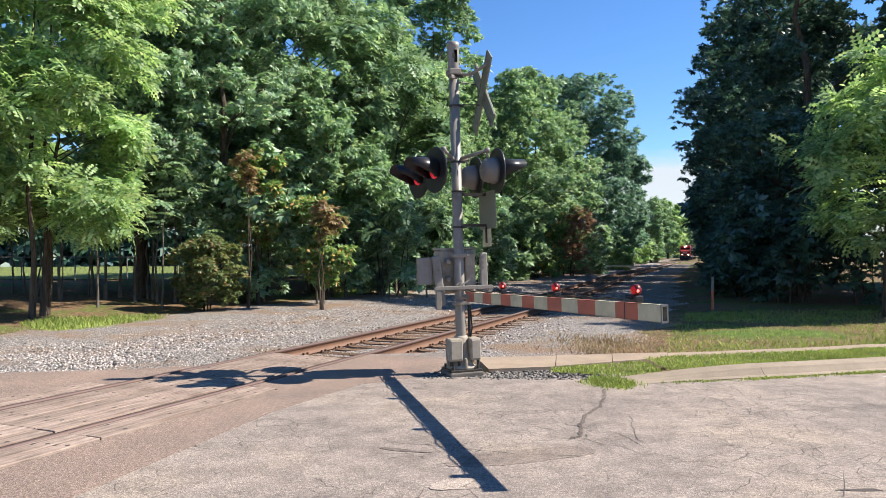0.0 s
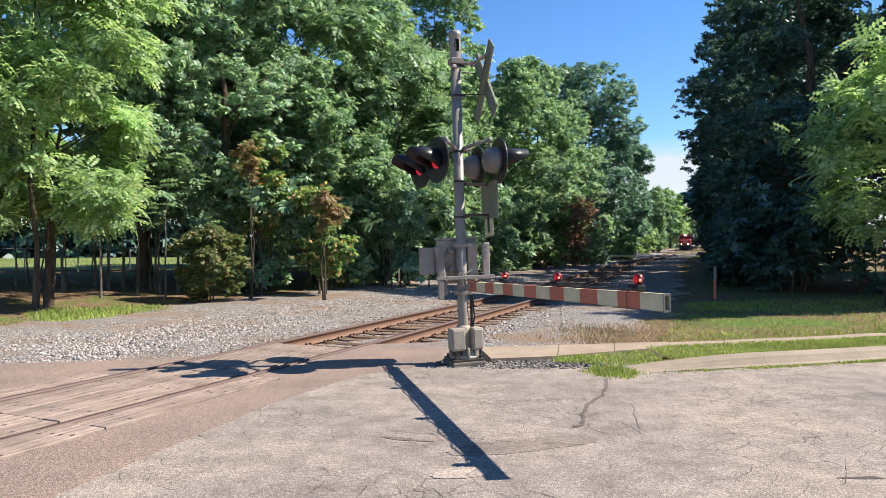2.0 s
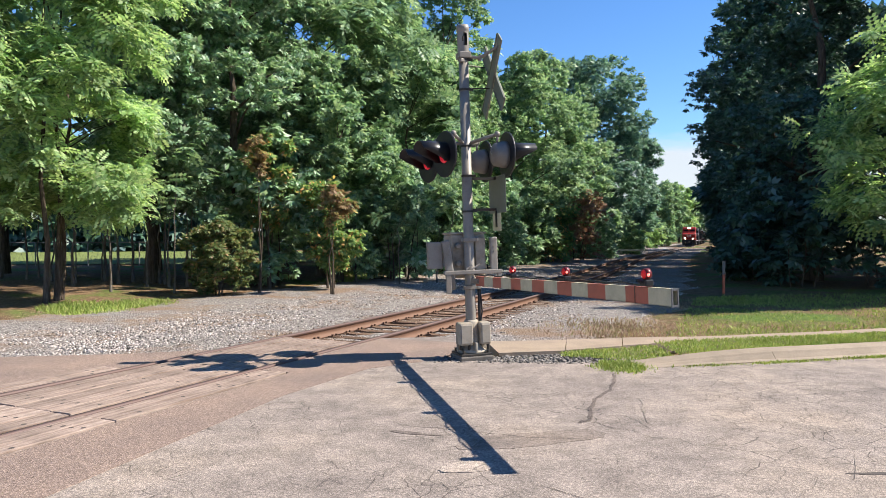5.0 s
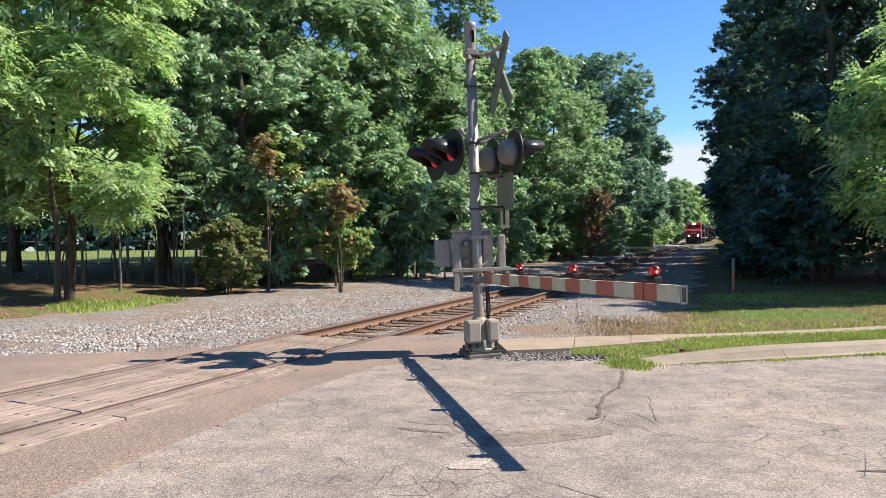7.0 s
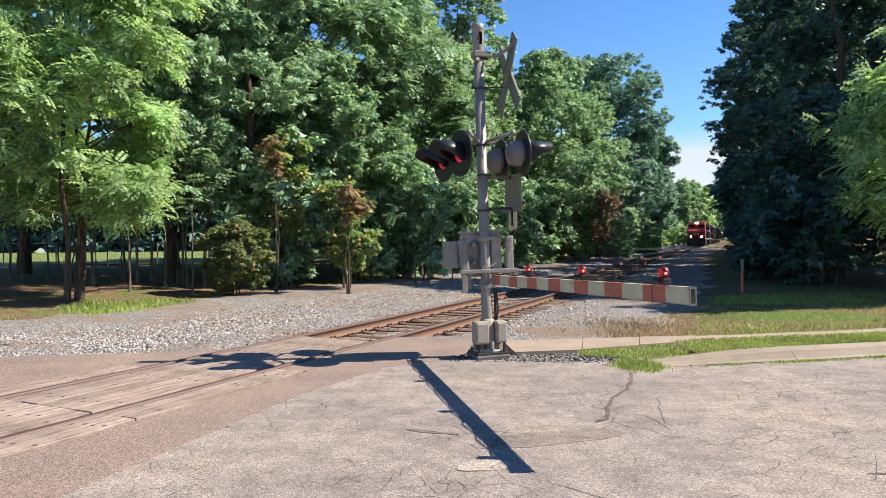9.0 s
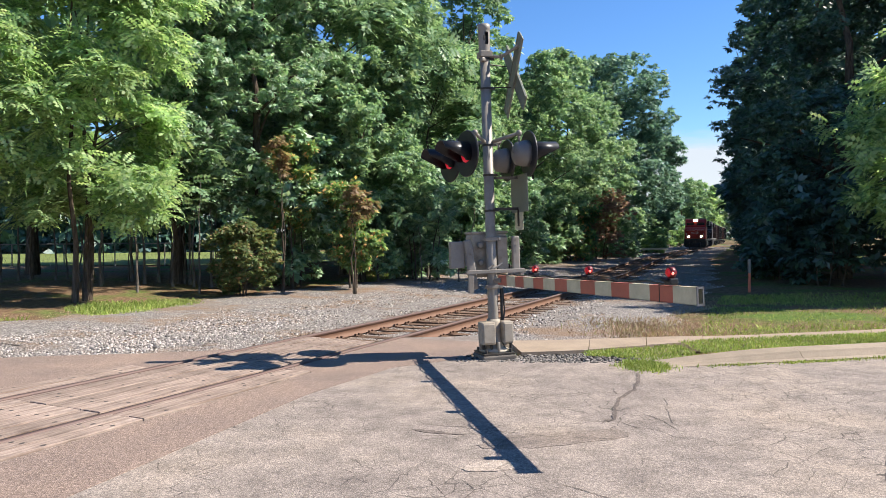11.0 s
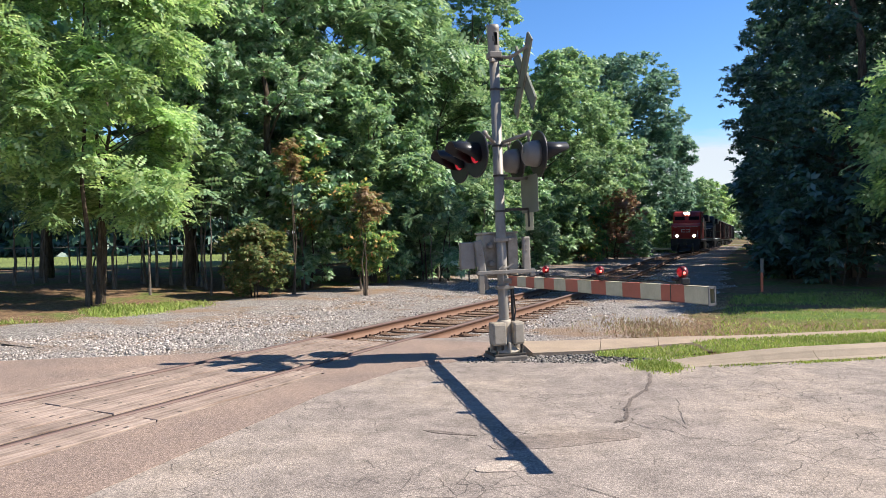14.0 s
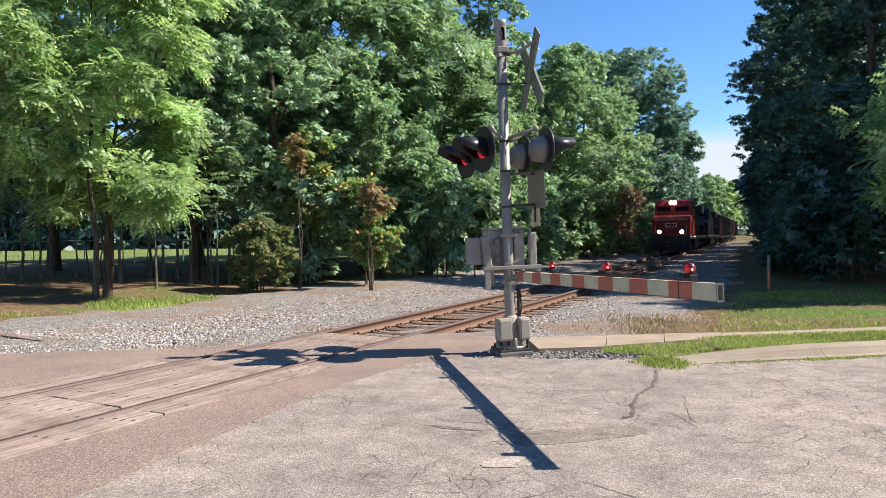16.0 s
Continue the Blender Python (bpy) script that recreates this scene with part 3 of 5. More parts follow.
RAIL_PROF = [(-0.036, 0.17), (-0.036, 0.135), (-0.01, 0.12), (-0.01, 0.03), (-0.07, 0.012), (-0.07, 0.0),
             (0.07, 0.0), (0.07, 0.012), (0.01, 0.03), (0.01, 0.12), (0.036, 0.135), (0.036, 0.17)]


def build_track():
    track = thing("railway_track", label="single railway track of rusty rails on timber ties", category="railway track", kind="structure")
    for c in (-0.752, 0.752):
        sweep("rail", RAIL_PROF, -16, 300, c, -0.155, [M["rail"], M["railtop"]], 3.0, track, "rusty steel rail with a worn head",
              [1, 0, 0, 0, 0, 0, 0, 0, 0, 0, 1, 1])
    for c in (-0.676, 0.676, -0.802, 0.802):
        w = 0.036 if abs(c) < 0.7 else 0.013
        sweep("flangeway_filler", [(-w, 0.07), (w, 0.07), (w, 0.0), (-w, 0.0)], -15.0, 9.0, c, -0.085, M["filler"], 3.0, track, "dark dirt packed beside the rail")
    # ballast bed
    rng = np.random.default_rng(8)
    ss = np.concatenate([np.arange(7.0, 60, 0.6), np.arange(60, 300, 4)])
    cs = np.array([-5.8, -3.6, -2.6, -1.9, -1.3, -0.9, -0.5, 0, 0.5, 0.9, 1.3, 1.9, 2.8, 3.8, 5.0, 6.6, 8.6])
    zs = np.array([-0.16, -0.09, -0.10, -0.13, -0.165, -0.172, -0.172, -0.172, -0.172, -0.172, -0.165, -0.13, -0.07, -0.05, -0.03, 0.02, 0.0])
    verts = []
    for s in ss:
        for c, z in zip(cs, zs):
            edge = abs(c) > 4
            v = tr(float(s), c + (rng.normal(0, 0.25) if edge else 0), 0)
            verts.append((v.x, v.y, z + rng.normal(0, 0.012)))
    k = len(cs)
    faces = [(i * k + j, i * k + j + 1, (i + 1) * k + j + 1, (i + 1) * k + j) for i in range(len(ss) - 1) for j in range(k - 1)]
    faces = [f[::-1] for f in faces]
    ob = new("ballast_bed", quads_mesh("ballast_bed", verts, faces, [M["gravel"]], smooth=True))
    tagged(ob, "pale crushed-stone gravel bed spread along the track", "gravel", kind="structure")
    # gravel apron on the far side, between the road and the bank
    ap = []
    xs = np.arange(-16, 2.1, 0.5)
    for j in range(14):
        for x in xs:
            y0 = 9.75 + 0.27 * (x + 4.5) if x < -2.9 else 10.15
            t = j / 13
            y1 = 14.4 + 0.9 * math.sin(x * 1.3) + (1.0 * (x + 9) if x > -9 else 0)
            y = y0 + (y1 - y0) * t
            ap.append((x, y, -0.045 + 0.02 * math.sin(3 * x + 2 * y) + rng.normal(0, 0.01) + (ground_z(x, y) - 0.02 if t > 0.99 else 0)))
    k = len(xs)
    keep = []
    for j in range(13):
        for i in range(k - 1):
            x, y, _ = ap[j * k + i]
            if (sc(x, y)[1] > 4.6 or sc(x, y)[0] < 7.4) and sc(x, y)[1] > 1.4 and x < 0:
                keep.append((j * k + i, j * k + i + 1, (j + 1) * k + i + 1, (j + 1) * k + i))
    ob = new("gravel_apron", quads_mesh("gravel_apron", ap, keep, [M["gravel"]], smooth=True))
    tagged(ob, "loose pale gravel between road and trees", "gravel", kind="structure")
    return track


TRACK = build_track()


def stones(name, places, sizes, material, label):
    """Crushed stones: squashed uneven eight-cornered lumps."""
    rng = np.random.default_rng(len(places))
    base = np.array([(-1, -1, -1), (1, -1, -1), (1, 1, -1), (-1, 1, -1), (-1, -1, 1), (1, -1, 1), (1, 1, 1), (-1, 1, 1)], float) * 0.5
    fq = np.array([(4, 5, 6, 7), (0, 1, 5, 4), (1, 2, 6, 5), (2, 3, 7, 6), (3, 0, 4, 7)])
    n = len(places)
    v = base[None] * rng.uniform(0.55, 1.1, (n, 8, 1)) * (np.array([1, 0.85, 0.45]) * rng.uniform(0.8, 1.2, (n, 1, 3)))
    a = rng.uniform(0, 6.283, n)
    tl = rng.normal(0, 0.3, n)
    x, y, z = v[..., 0], v[..., 1], v[..., 2]
    y, z = y * np.cos(tl)[:, None] - z * np.sin(tl)[:, None], y * np.sin(tl)[:, None] + z * np.cos(tl)[:, None]
    x, y = x * np.cos(a)[:, None] - y * np.sin(a)[:, None], x * np.sin(a)[:, None] + y * np.cos(a)[:, None]
    v = np.stack([x, y, z], -1) * sizes[:, None, None] + places[:, None, :]
    f = fq[None] + 8 * np.arange(n)[:, None, None]
    ob = new(name, quads_mesh(name, v.reshape(-1, 3), f.reshape(-1, 4), [material]))
    tagged(ob, label, "gravel", kind="stuff")


def scatter_stones():
    rng = np.random.default_rng(21)
    P, S, RP, RS = [], [], [], []
    while len(P) < 20000:
        s = 7.2 + 30 * rng.random() ** 1.6
        c = rng.uniform(-5.0, 9.3)
        if abs(abs(c) - 0.752) < 0.09:
            continue
        v = tr(s, c)
        if c > 2.2:
            z = -0.03
        elif abs(c) < 1.3:
            z = -0.165
        else:
            z = -0.12
        if s < 9.9 and -5 < c < 1.3:
            continue
        if v.x > 0.3 and v.y < 10.85 + 0.2 * max(0, v.x - 2):
            continue
        rusty = abs(c) < 1.3 + 0.5 * rng.random()
        size = rng.uniform(0.020, 0.050)
        if rusty:
            if rng.random() < 0.5:
                continue
            RP.append((v.x, v.y, z + rng.uniform(-0.01, 0.02)))
            RS.append(size * 0.8)
        else:
            P.append((v.x, v.y, z + rng.uniform(-0.014, 0.014)))
            S.append(size * (1.25 if c < -1.2 else 1.0))
    while len(P) < 28000:
        x = rng.uniform(-15, -1.5)
        y = 9.8 + 0.27 * (x + 4.5) + 5.0 * rng.random() ** 1.3 if x < -2.9 else rng.uniform(10.2, 14)
        if sc(x, y)[1] < 1.9 or (noise.noise(Vector((x * 0.5, y * 0.7, 2))) > 0.25 and rng.random() < 0.75):
            continue
        P.append((x, y, -0.042 + rng.uniform(0, 0.012)))
        S.append(rng.uniform(0.016, 0.042))
    stones("ballast_stones", np.array(P), np.array(S), M["stone"], "loose pale grey crushed ballast stones")
    stones("track_stones", np.array(RP), np.array(RS), M["ruststone"], "rust-brown ballast stones between the ties")
    P, S = [], []
    while len(P) < 2600:
        x = rng.uniform(-0.25, 2.15)
        y = rng.uniform(8.95, 9.8)
        if y < 9.02 - 0.05 * x or y > 9.5 + 0.24 * max(0, x - 0.5):
            continue
        P.append((x, y, -0.03 + rng.uniform(0, 0.03)))
        S.append(rng.uniform(0.02, 0.06))
    stones("verge_stones", np.array(P), np.array(S), M["darkstone"], "dark grey loose stones round the signal footing")


scatter_stones()


# ---- foliage ----
def leaf_template(kind):
    """Verts and quads of one leaf of unit length along +x."""
    if kind == "pinnate":
        V, F = [], []
        pairs = 5
        for i in range(pairs + 1):
            x = 0.18 + 0.74 * i / pairs
            w = 0.26 * (1 - 0.55 * abs(i / pairs - 0.45))
            for sgn in ((1, -1) if i < pairs else (0,)):
                b = len(V)
                if sgn:
                    V += [(x - 0.01, 0, 0), (x - 0.045, sgn * w * 0.55, 0.015), (x + 0.07, sgn * w * 1.1, -0.03), (x + 0.115, sgn * w * 0.45, 0.0)]
                else:
                    V += [(x, 0, 0), (x + 0.1, 0.04, 0.01), (x + 0.22, 0, -0.03), (x + 0.1, -0.04, 0.01)]
                F.append((b, b + 1, b + 2, b + 3))
        V = np.array(V)
        V[:, 2] -= 0.28 * V[:, 0] ** 2
        return V, np.array(F)
    V, F = [], []
    r = np.random.default_rng(4)
    for i in range(4):
        a = -1.05 + 2.1 * i / 3
        d = np.array([math.cos(a), math.sin(a), 0])
        n = np.array([-d[1], d[0], 0])
        o = d * 0.12 + np.array([0, 0, r.normal(0, 0.05)])
        t = d * (0.62 + 0.3 * r.random()) + np.array([0, 0, -0.22 - 0.15 * r.random()])
        m = (o + t) / 2 + np.array([0, 0, 0.07])
        b = len(V)
        V += [o, m + n * 0.19, t, m - n * 0.19]
        F.append((b, b + 1, b + 2, b + 3))
    return np.array(V), np.array(F)


TEMPLATES = {k: leaf_template(k) for k in ("pinnate", "spray")}


def leaves_mesh(name, places, ways, size, kind, material, rng, flat=0.28, lean=0.75):
    V, F = TEMPLATES[kind]
    n = len(places)
    x = ways / np.linalg.norm(ways, axis=1, keepdims=True)
    outward = ways * np.array([1, 1, 0.3])
    outward /= np.linalg.norm(outward, axis=1, keepdims=True) + 1e-6
    x = x - np.array([0, 0, 0.25])
    x /= np.linalg.norm(x, axis=1, keepdims=True)
    up = np.array([0, 0, 0.8]) + outward * lean + rng.normal(0, flat, (n, 3))
    y = np.cross(up, x)
    y /= np.linalg.norm(y, axis=1, keepdims=True) + 1e-9
    z = np.cross(x, y)
    s = size * rng.uniform(0.65, 1.3, n)
    v = (V[None, :, 0, None] * x[:, None] + V[None, :, 1, None] * y[:, None] + V[None, :, 2, None] * z[:, None]) * s[:, None, None] + places[:, None]
    f = F[None] + len(V) * np.arange(n)[:, None, None]
    return quads_mesh(name, v.reshape(-1, 3), f.reshape(-1, 4), [material])


def crown_points(H, R, base, nclump, nleaf, rng, lump=0.30, top=0.5, kind="spray", size=0.3):
    """Leaf places and ways on many overlapping clumps that fill the crown's uneven outline."""
    C, RC = [], []
    for i in range(nclump):
        v = (i + rng.random()) / nclump
        prof = min(1.0, 0.62 + 1.3 * v) * math.sqrt(max(0.02, 1 - (max(0, v - 0.25) / 0.80) ** (2.0 / top)))
        a = rng.uniform(0, 2 * math.pi)
        rr = R * prof * math.sqrt(rng.uniform(0.18, 1.0)) * rng.uniform(0.82, 1.12)
        rc = R * lump * rng.uniform(0.6, 1.35) * (0.65 + 0.35 * prof)
        C.append((rr * math.cos(a), rr * math.sin(a), base + (H - base) * v * 0.97))
        RC.append(rc)
    C, RC = np.array(C), np.array(RC)
    w = RC ** 2 / (RC ** 2).sum()
    per = 7 if kind == "pinnate" else 4
    nshoot = max(1, nleaf // per)
    idx = rng.choice(nclump, nshoot, p=w)
    d = rng.normal(0, 1, (nshoot, 3))
    d[:, 2] += 0.65
    d /= np.linalg.norm(d, axis=1, keepdims=True)
    rad = RC[idx] * rng.uniform(0.22, 1.06, nshoot) ** 0.6
    p = C[idx] + d * rad[:, None] * np.array([1, 1, 0.72])
    p[:, 2] = np.maximum(p[:, 2], 0.15)
    outw = np.stack([C[idx, 0], C[idx, 1], np.zeros(nshoot)], 1)
    outw /= np.linalg.norm(outw, axis=1, keepdims=True) + 0.3
    axis = d * 0.6 + outw * 0.55 + rng.normal(0, 0.22, (nshoot, 3)) + np.array([0, 0, 0.25])
    axis /= np.linalg.norm(axis, axis=1, keepdims=True)
    # leaves stand in a whorl round the end of each shoot
    side = np.cross(axis, np.array([0.31, 0.17, 0.93]))
    side /= np.linalg.norm(side, axis=1, keepdims=True) + 1e-9
    third = np.cross(axis, side)
    turn = rng.uniform(0, 6.283, nshoot)[:, None] + np.arange(per)[None] * (6.283 / per) + rng.normal(0, 0.25, (nshoot, per))
    ring = np.cos(turn)[..., None] * side[:, None] + np.sin(turn)[..., None] * third[:, None]
    way = ring * 0.85 + axis[:, None] * rng.uniform(0.15, 0.7, (nshoot, per))[..., None]
    way[..., 2] = way[..., 2] * (0.5 if kind == "pinnate" else 0.75) + 0.12
    place = p[:, None] + axis[:, None] * (size * rng.uniform(-0.35, 0.35, (nshoot, per)))[..., None]
    return place.reshape(-1, 3), way.reshape(-1, 3), C, RC


def tree(name, x, y, H, R, base, kind, leaf, nleaf, size, label, category="tree", nclump=60, trunk_r=None, seed=0, stems=1, bark="bark", lump=0.30, top=0.5, group="", limbs=14):
    rng = np.random.default_rng(1000 + seed)
    z0 = ground_z(x, y) - 0.05
    t = thing(name, (x, y, z0), 0, label, category, group)
    p, way, C, RC = crown_points(H, R, base, nclump, nleaf, rng, lump, top, kind, size)
    crown = new("crown", leaves_mesh("crown", p, way, size, kind, M[leaf], rng))
    crown.parent = t
    r0 = trunk_r or 0.016 * H
    for k in range(stems):
        bm = bmesh.new()
        ox, oy = (rng.normal(0, 0.35 * R * 0.4), rng.normal(0, 0.35 * R * 0.4)) if stems > 1 else (0, 0)
        pts = []
        for i in range(7):
            f = i / 6
            pts.append(Vector((ox * (1 + f) + rng.normal(0, 0.05 * H * f * 0.35), oy * (1 + f) + rng.normal(0, 0.05 * H * f * 0.35), f * H * 0.72)))
        rr = r0 / math.sqrt(stems)
        rings = []
        for i, q in enumerate(pts):
            ri = rr * (1 - 0.14 * i) * (1.3 if i == 0 else 1)
            rings.append([bm.verts.new(q + Vector((ri * math.cos(a * 0.7854), ri * math.sin(a * 0.7854), 0))) for a in range(8)])
        for lo, hi in zip(rings, rings[1:]):
            for a in range(8):
                bm.faces.new((lo[a], lo[(a + 1) % 8], hi[(a + 1) % 8], hi[a]))
        bm.faces.new(rings[-1])
        bm.faces.new(rings[0][::-1])
        for j in rng.choice(len(C), min(limbs // stems, len(C)), replace=False):
            tip = Vector(C[j])
            zz = max(0.25 * base + 0.3, tip.z - 0.45 * math.hypot(tip.x, tip.y))
            f = min(5.9, zz / (H * 0.72) * 6)
            q = pts[int(f)].lerp(pts[int(f) + 1], f - int(f))
            mid = q.lerp(tip, 0.5) + Vector((0, 0, 0.06 * (tip - q).length))
            rl = rr * 0.38 * (1 - f / 9)
            rod(bm, q, mid, rl, rl * 0.65, 6)
            rod(bm, mid, tip, rl * 0.65, rl * 0.2, 6)
        part("trunk", bm, M[bark], t)
    return t


def build_trees():
    T = tree
    # the sunlit edge beyond the gravel
    T("locust_tree", -9.9, 16.9, 12.5, 3.2, 2.1, "pinnate", "lf_light", 10500, 0.47, "light green feathery-leaved tree, sunlit, with drooping sprays", nclump=80, seed=1, lump=0.27, stems=3, trunk_r=0.12)
    T("locust_tree", -13.4, 14.9, 11.5, 3.0, 2.1, "pinnate", "lf_light", 3600, 0.5, "light green feathery-leaved tree beside the gravel", nclump=60, seed=2, lump=0.27, stems=2, trunk_r=0.10)
    T("maple_tree", -7.6, 24.0, 14.0, 3.3, 2.5, "spray", "lf_dark", 17000, 0.24, "dark green small-leaved tree with a dense crown", nclump=110, seed=3, lump=0.29)
    T("ailanthus_tree", -5.6, 29.5, 13.2, 3.7, 2.0, "pinnate", "lf_mid", 6600, 0.74, "tall green tree with long feathery leaves", nclump=70, seed=4)
    T("ailanthus_tree", -2.2, 33.0, 10.5, 3.0, 1.0, "pinnate", "lf_mid", 5000, 0.74, "green feathery-leaved tree beside the track clearing", nclump=55, seed=5)
    T("elm_tree", -1.2, 43.5, 18.8, 4.3, 3.0, "spray", "lf_mid", 13000, 0.34, "tall rounded green tree rising over the others", nclump=90, seed=6, lump=0.26)
    T("elm_tree", 4.0, 48.0, 14.3, 4.3, 1.5, "spray", "lf_mid", 14000, 0.33, "full green tree beside the railway", nclump=80, seed=7)
    T("elm_tree", 7.4, 58.0, 16.4, 4.6, 1.5, "spray", "lf_mid", 10500, 0.42, "full green tree beside the railway", nclump=70, seed=8)
    T("oak_tree", 20.3, 98.0, 27.0, 7.2, 4.0, "spray", "lf_blue", 12500, 0.62, "tall broad bluish-green tree with layered crown", nclump=120, seed=9, lump=0.30)
    T("oak_tree", 28.2, 112.0, 18.6, 4.6, 1.5, "spray", "lf_blue", 5000, 0.78, "broad bluish-green tree beside the railway", nclump=60, seed=10)
    T("oak_tree", 15.5, 80.0, 13.0, 4.6, 1.0, "spray", "lf_mid", 3500, 0.6, "lower green tree below the tall one", nclump=45, seed=11)
    T("oak_tree", 97.0, 300.0, 25.0, 8.0, 2.0, "spray", "lf_light", 3500, 1.3, "far pale green tree at the end of the cutting", nclump=45, seed=12)
    T("oak_tree", 46.0, 158.0, 14.5, 4.6, 0.8, "spray", "lf_mid", 4000, 0.8, "far green tree beside the railway", nclump=40, seed=13)
    T("oak_tree", 79.0, 262.0, 22.0, 8.0, 1.5, "spray", "lf_mid", 3500, 1.2, "distant green tree beside the railway", nclump=40, seed=14)
    T("maple_tree", -9.9, 22.6, 12.0, 2.7, 2.7, "spray", "lf_dark", 11000, 0.25, "dark green small-leaved tree with a dense crown", nclump=80, seed=21, lump=0.30)
    T("maple_tree", -4.3, 26.3, 8.8, 2.3, 0.8, "spray", "lf_mid", 10000, 0.26, "dense green tree at the wood edge", nclump=70, seed=22, lump=0.30)
    T("elm_tree", -0.4, 37.5, 12.0, 3.0, 0.9, "spray", "lf_mid", 10000, 0.28, "dense green tree at the wood edge", nclump=70, seed=23, lump=0.30)
    # second row behind
    for i, (x, y, h, r) in enumerate([(-17, 26, 14, 4.2), (-12.5, 29, 15, 4.2), (-9.5, 37, 16, 4.5), (-5.5, 45, 16, 4.5), (-22, 21, 13, 4.2), (-1, 55, 17, 4.8), (4.5, 64, 17, 5.0), (10, 76, 16, 5.0)]):
        T("maple_tree", x, y, h, r, 3.4 if x < -8 else 2.0, "spray", "lf_dark", 1500, 0.8, "dark green tree standing back in the wood", nclump=70, seed=30 + i, limbs=8)
    # shrubs on the edge
    T("vine_thicket", -4.0, 22.6, 3.6, 1.0, 0.8, "spray", "lf_vine", 3000, 0.22, "tangled vine shrub with green, yellow and rust leaves", "shrub", nclump=42, seed=50, stems=3, trunk_r=0.07)
    T("vine_thicket", -5.9, 22.3, 5.0, 0.8, 2.0, "spray", "lf_vine", 1700, 0.22, "vine-hung shrub with orange and green leaves", "shrub", nclump=30, seed=51, stems=2, trunk_r=0.06)
    T("vine_thicket", -3.5, 20.7, 3.3, 0.5, 2.3, "spray", "lf_tan", 420, 0.18, "withered tan-brown vine hanging on the wood edge", "shrub", nclump=16, seed=57, stems=2, trunk_r=0.05)
    T("vine_thicket", -5.9, 20.8, 4.8, 0.4, 3.7, "spray", "lf_tan", 240, 0.18, "withered tan-brown vine hanging on the wood edge", "shrub", nclump=12, seed=58, stems=2, trunk_r=0.05)
    T("olive_bush", -6.75, 20.0, 2.1, 0.95, 0.25, "spray", "lf_bush", 3600, 0.15, "round olive bush with rusty twigs", "bush", nclump=36, seed=52, stems=3, trunk_r=0.04)
    T("withered_bush", 9.9, 56.0, 5.6, 2.7, 0.3, "spray", "lf_rust", 2600, 0.30, "withered reddish-brown bush on the wood edge", "bush", nclump=40, seed=53, stems=3, trunk_r=0.08)
    T("green_bush", 20.5, 80.0, 3.0, 1.4, 0.2, "spray", "lf_light", 900, 0.4, "bright green bush beside the railway", "bush", nclump=25, seed=54, stems=2, trunk_r=0.06)
    for i, (x, y, h, r, lf) in enumerate([(-2.3, 27.5, 4.6, 1.9, "lf_dark"), (-0.4, 33.5, 4.4, 2.0, "lf_mid"), (1.9, 39.0, 5.2, 2.2, "lf_dark"), (4.2, 45.5, 5.0, 2.2, "lf_mid"), (6.8, 51.5, 4.6, 2.2, "lf_vine"), (-6.0, 23.2, 5.4, 1.5, "lf_dark"), (12.5, 63, 4.5, 2.4, "lf_dark"), (14.5, 72, 3.6, 2.2, "lf_mid"), (22.5, 97, 5.0, 3.2, "lf_mid"), (36, 130, 5, 3.2, "lf_light")]):
        T("edge_shrub", x, y, h, r, 0.3, "spray", lf, 2300, 0.33 if y < 42 else 0.42, "leafy green shrub at the foot of the trees", "shrub", nclump=36, seed=60 + i, stems=3, trunk_r=0.06, group="wood-edge shrubs")
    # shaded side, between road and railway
    # the last two stand out of view, added to shade lawn and gravel
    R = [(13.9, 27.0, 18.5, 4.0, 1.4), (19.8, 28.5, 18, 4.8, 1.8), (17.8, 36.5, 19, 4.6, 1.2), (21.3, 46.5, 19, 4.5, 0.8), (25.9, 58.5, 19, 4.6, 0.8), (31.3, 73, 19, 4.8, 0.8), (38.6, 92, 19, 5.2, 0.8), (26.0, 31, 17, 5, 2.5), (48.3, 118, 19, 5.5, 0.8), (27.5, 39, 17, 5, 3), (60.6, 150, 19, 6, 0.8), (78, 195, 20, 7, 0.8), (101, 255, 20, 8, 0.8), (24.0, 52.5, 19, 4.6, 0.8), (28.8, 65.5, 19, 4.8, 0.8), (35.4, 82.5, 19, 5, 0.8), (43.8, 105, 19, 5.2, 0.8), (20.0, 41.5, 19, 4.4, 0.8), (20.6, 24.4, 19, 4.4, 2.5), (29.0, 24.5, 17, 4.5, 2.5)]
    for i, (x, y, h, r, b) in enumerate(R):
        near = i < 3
        # these crowns carry their shade in the darker lf_shade leaf colour
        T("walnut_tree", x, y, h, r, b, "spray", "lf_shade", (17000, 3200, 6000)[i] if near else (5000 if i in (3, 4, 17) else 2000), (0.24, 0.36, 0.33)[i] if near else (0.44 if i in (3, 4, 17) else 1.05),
          "big green tree shading the railway, leaf colour darkened for shade", nclump=95 if near else 60, seed=80 + i, lump=0.25, top=0.62)
    T("sumac_tree", 11.4, 17.9, 6.9, 2.0, 2.2, "pinnate", "lf_light", 1900, 0.55, "bright green feathery-leaved sapling at the lawn edge", nclump=34, seed=95, trunk_r=0.09)
    T("sumac_tree", 14.8, 18.8, 7.0, 2.0, 2.0, "pinnate", "lf_light", 900, 0.7, "bright green feathery-leaved sapling at the lawn edge", nclump=28, seed=96, trunk_r=0.09)
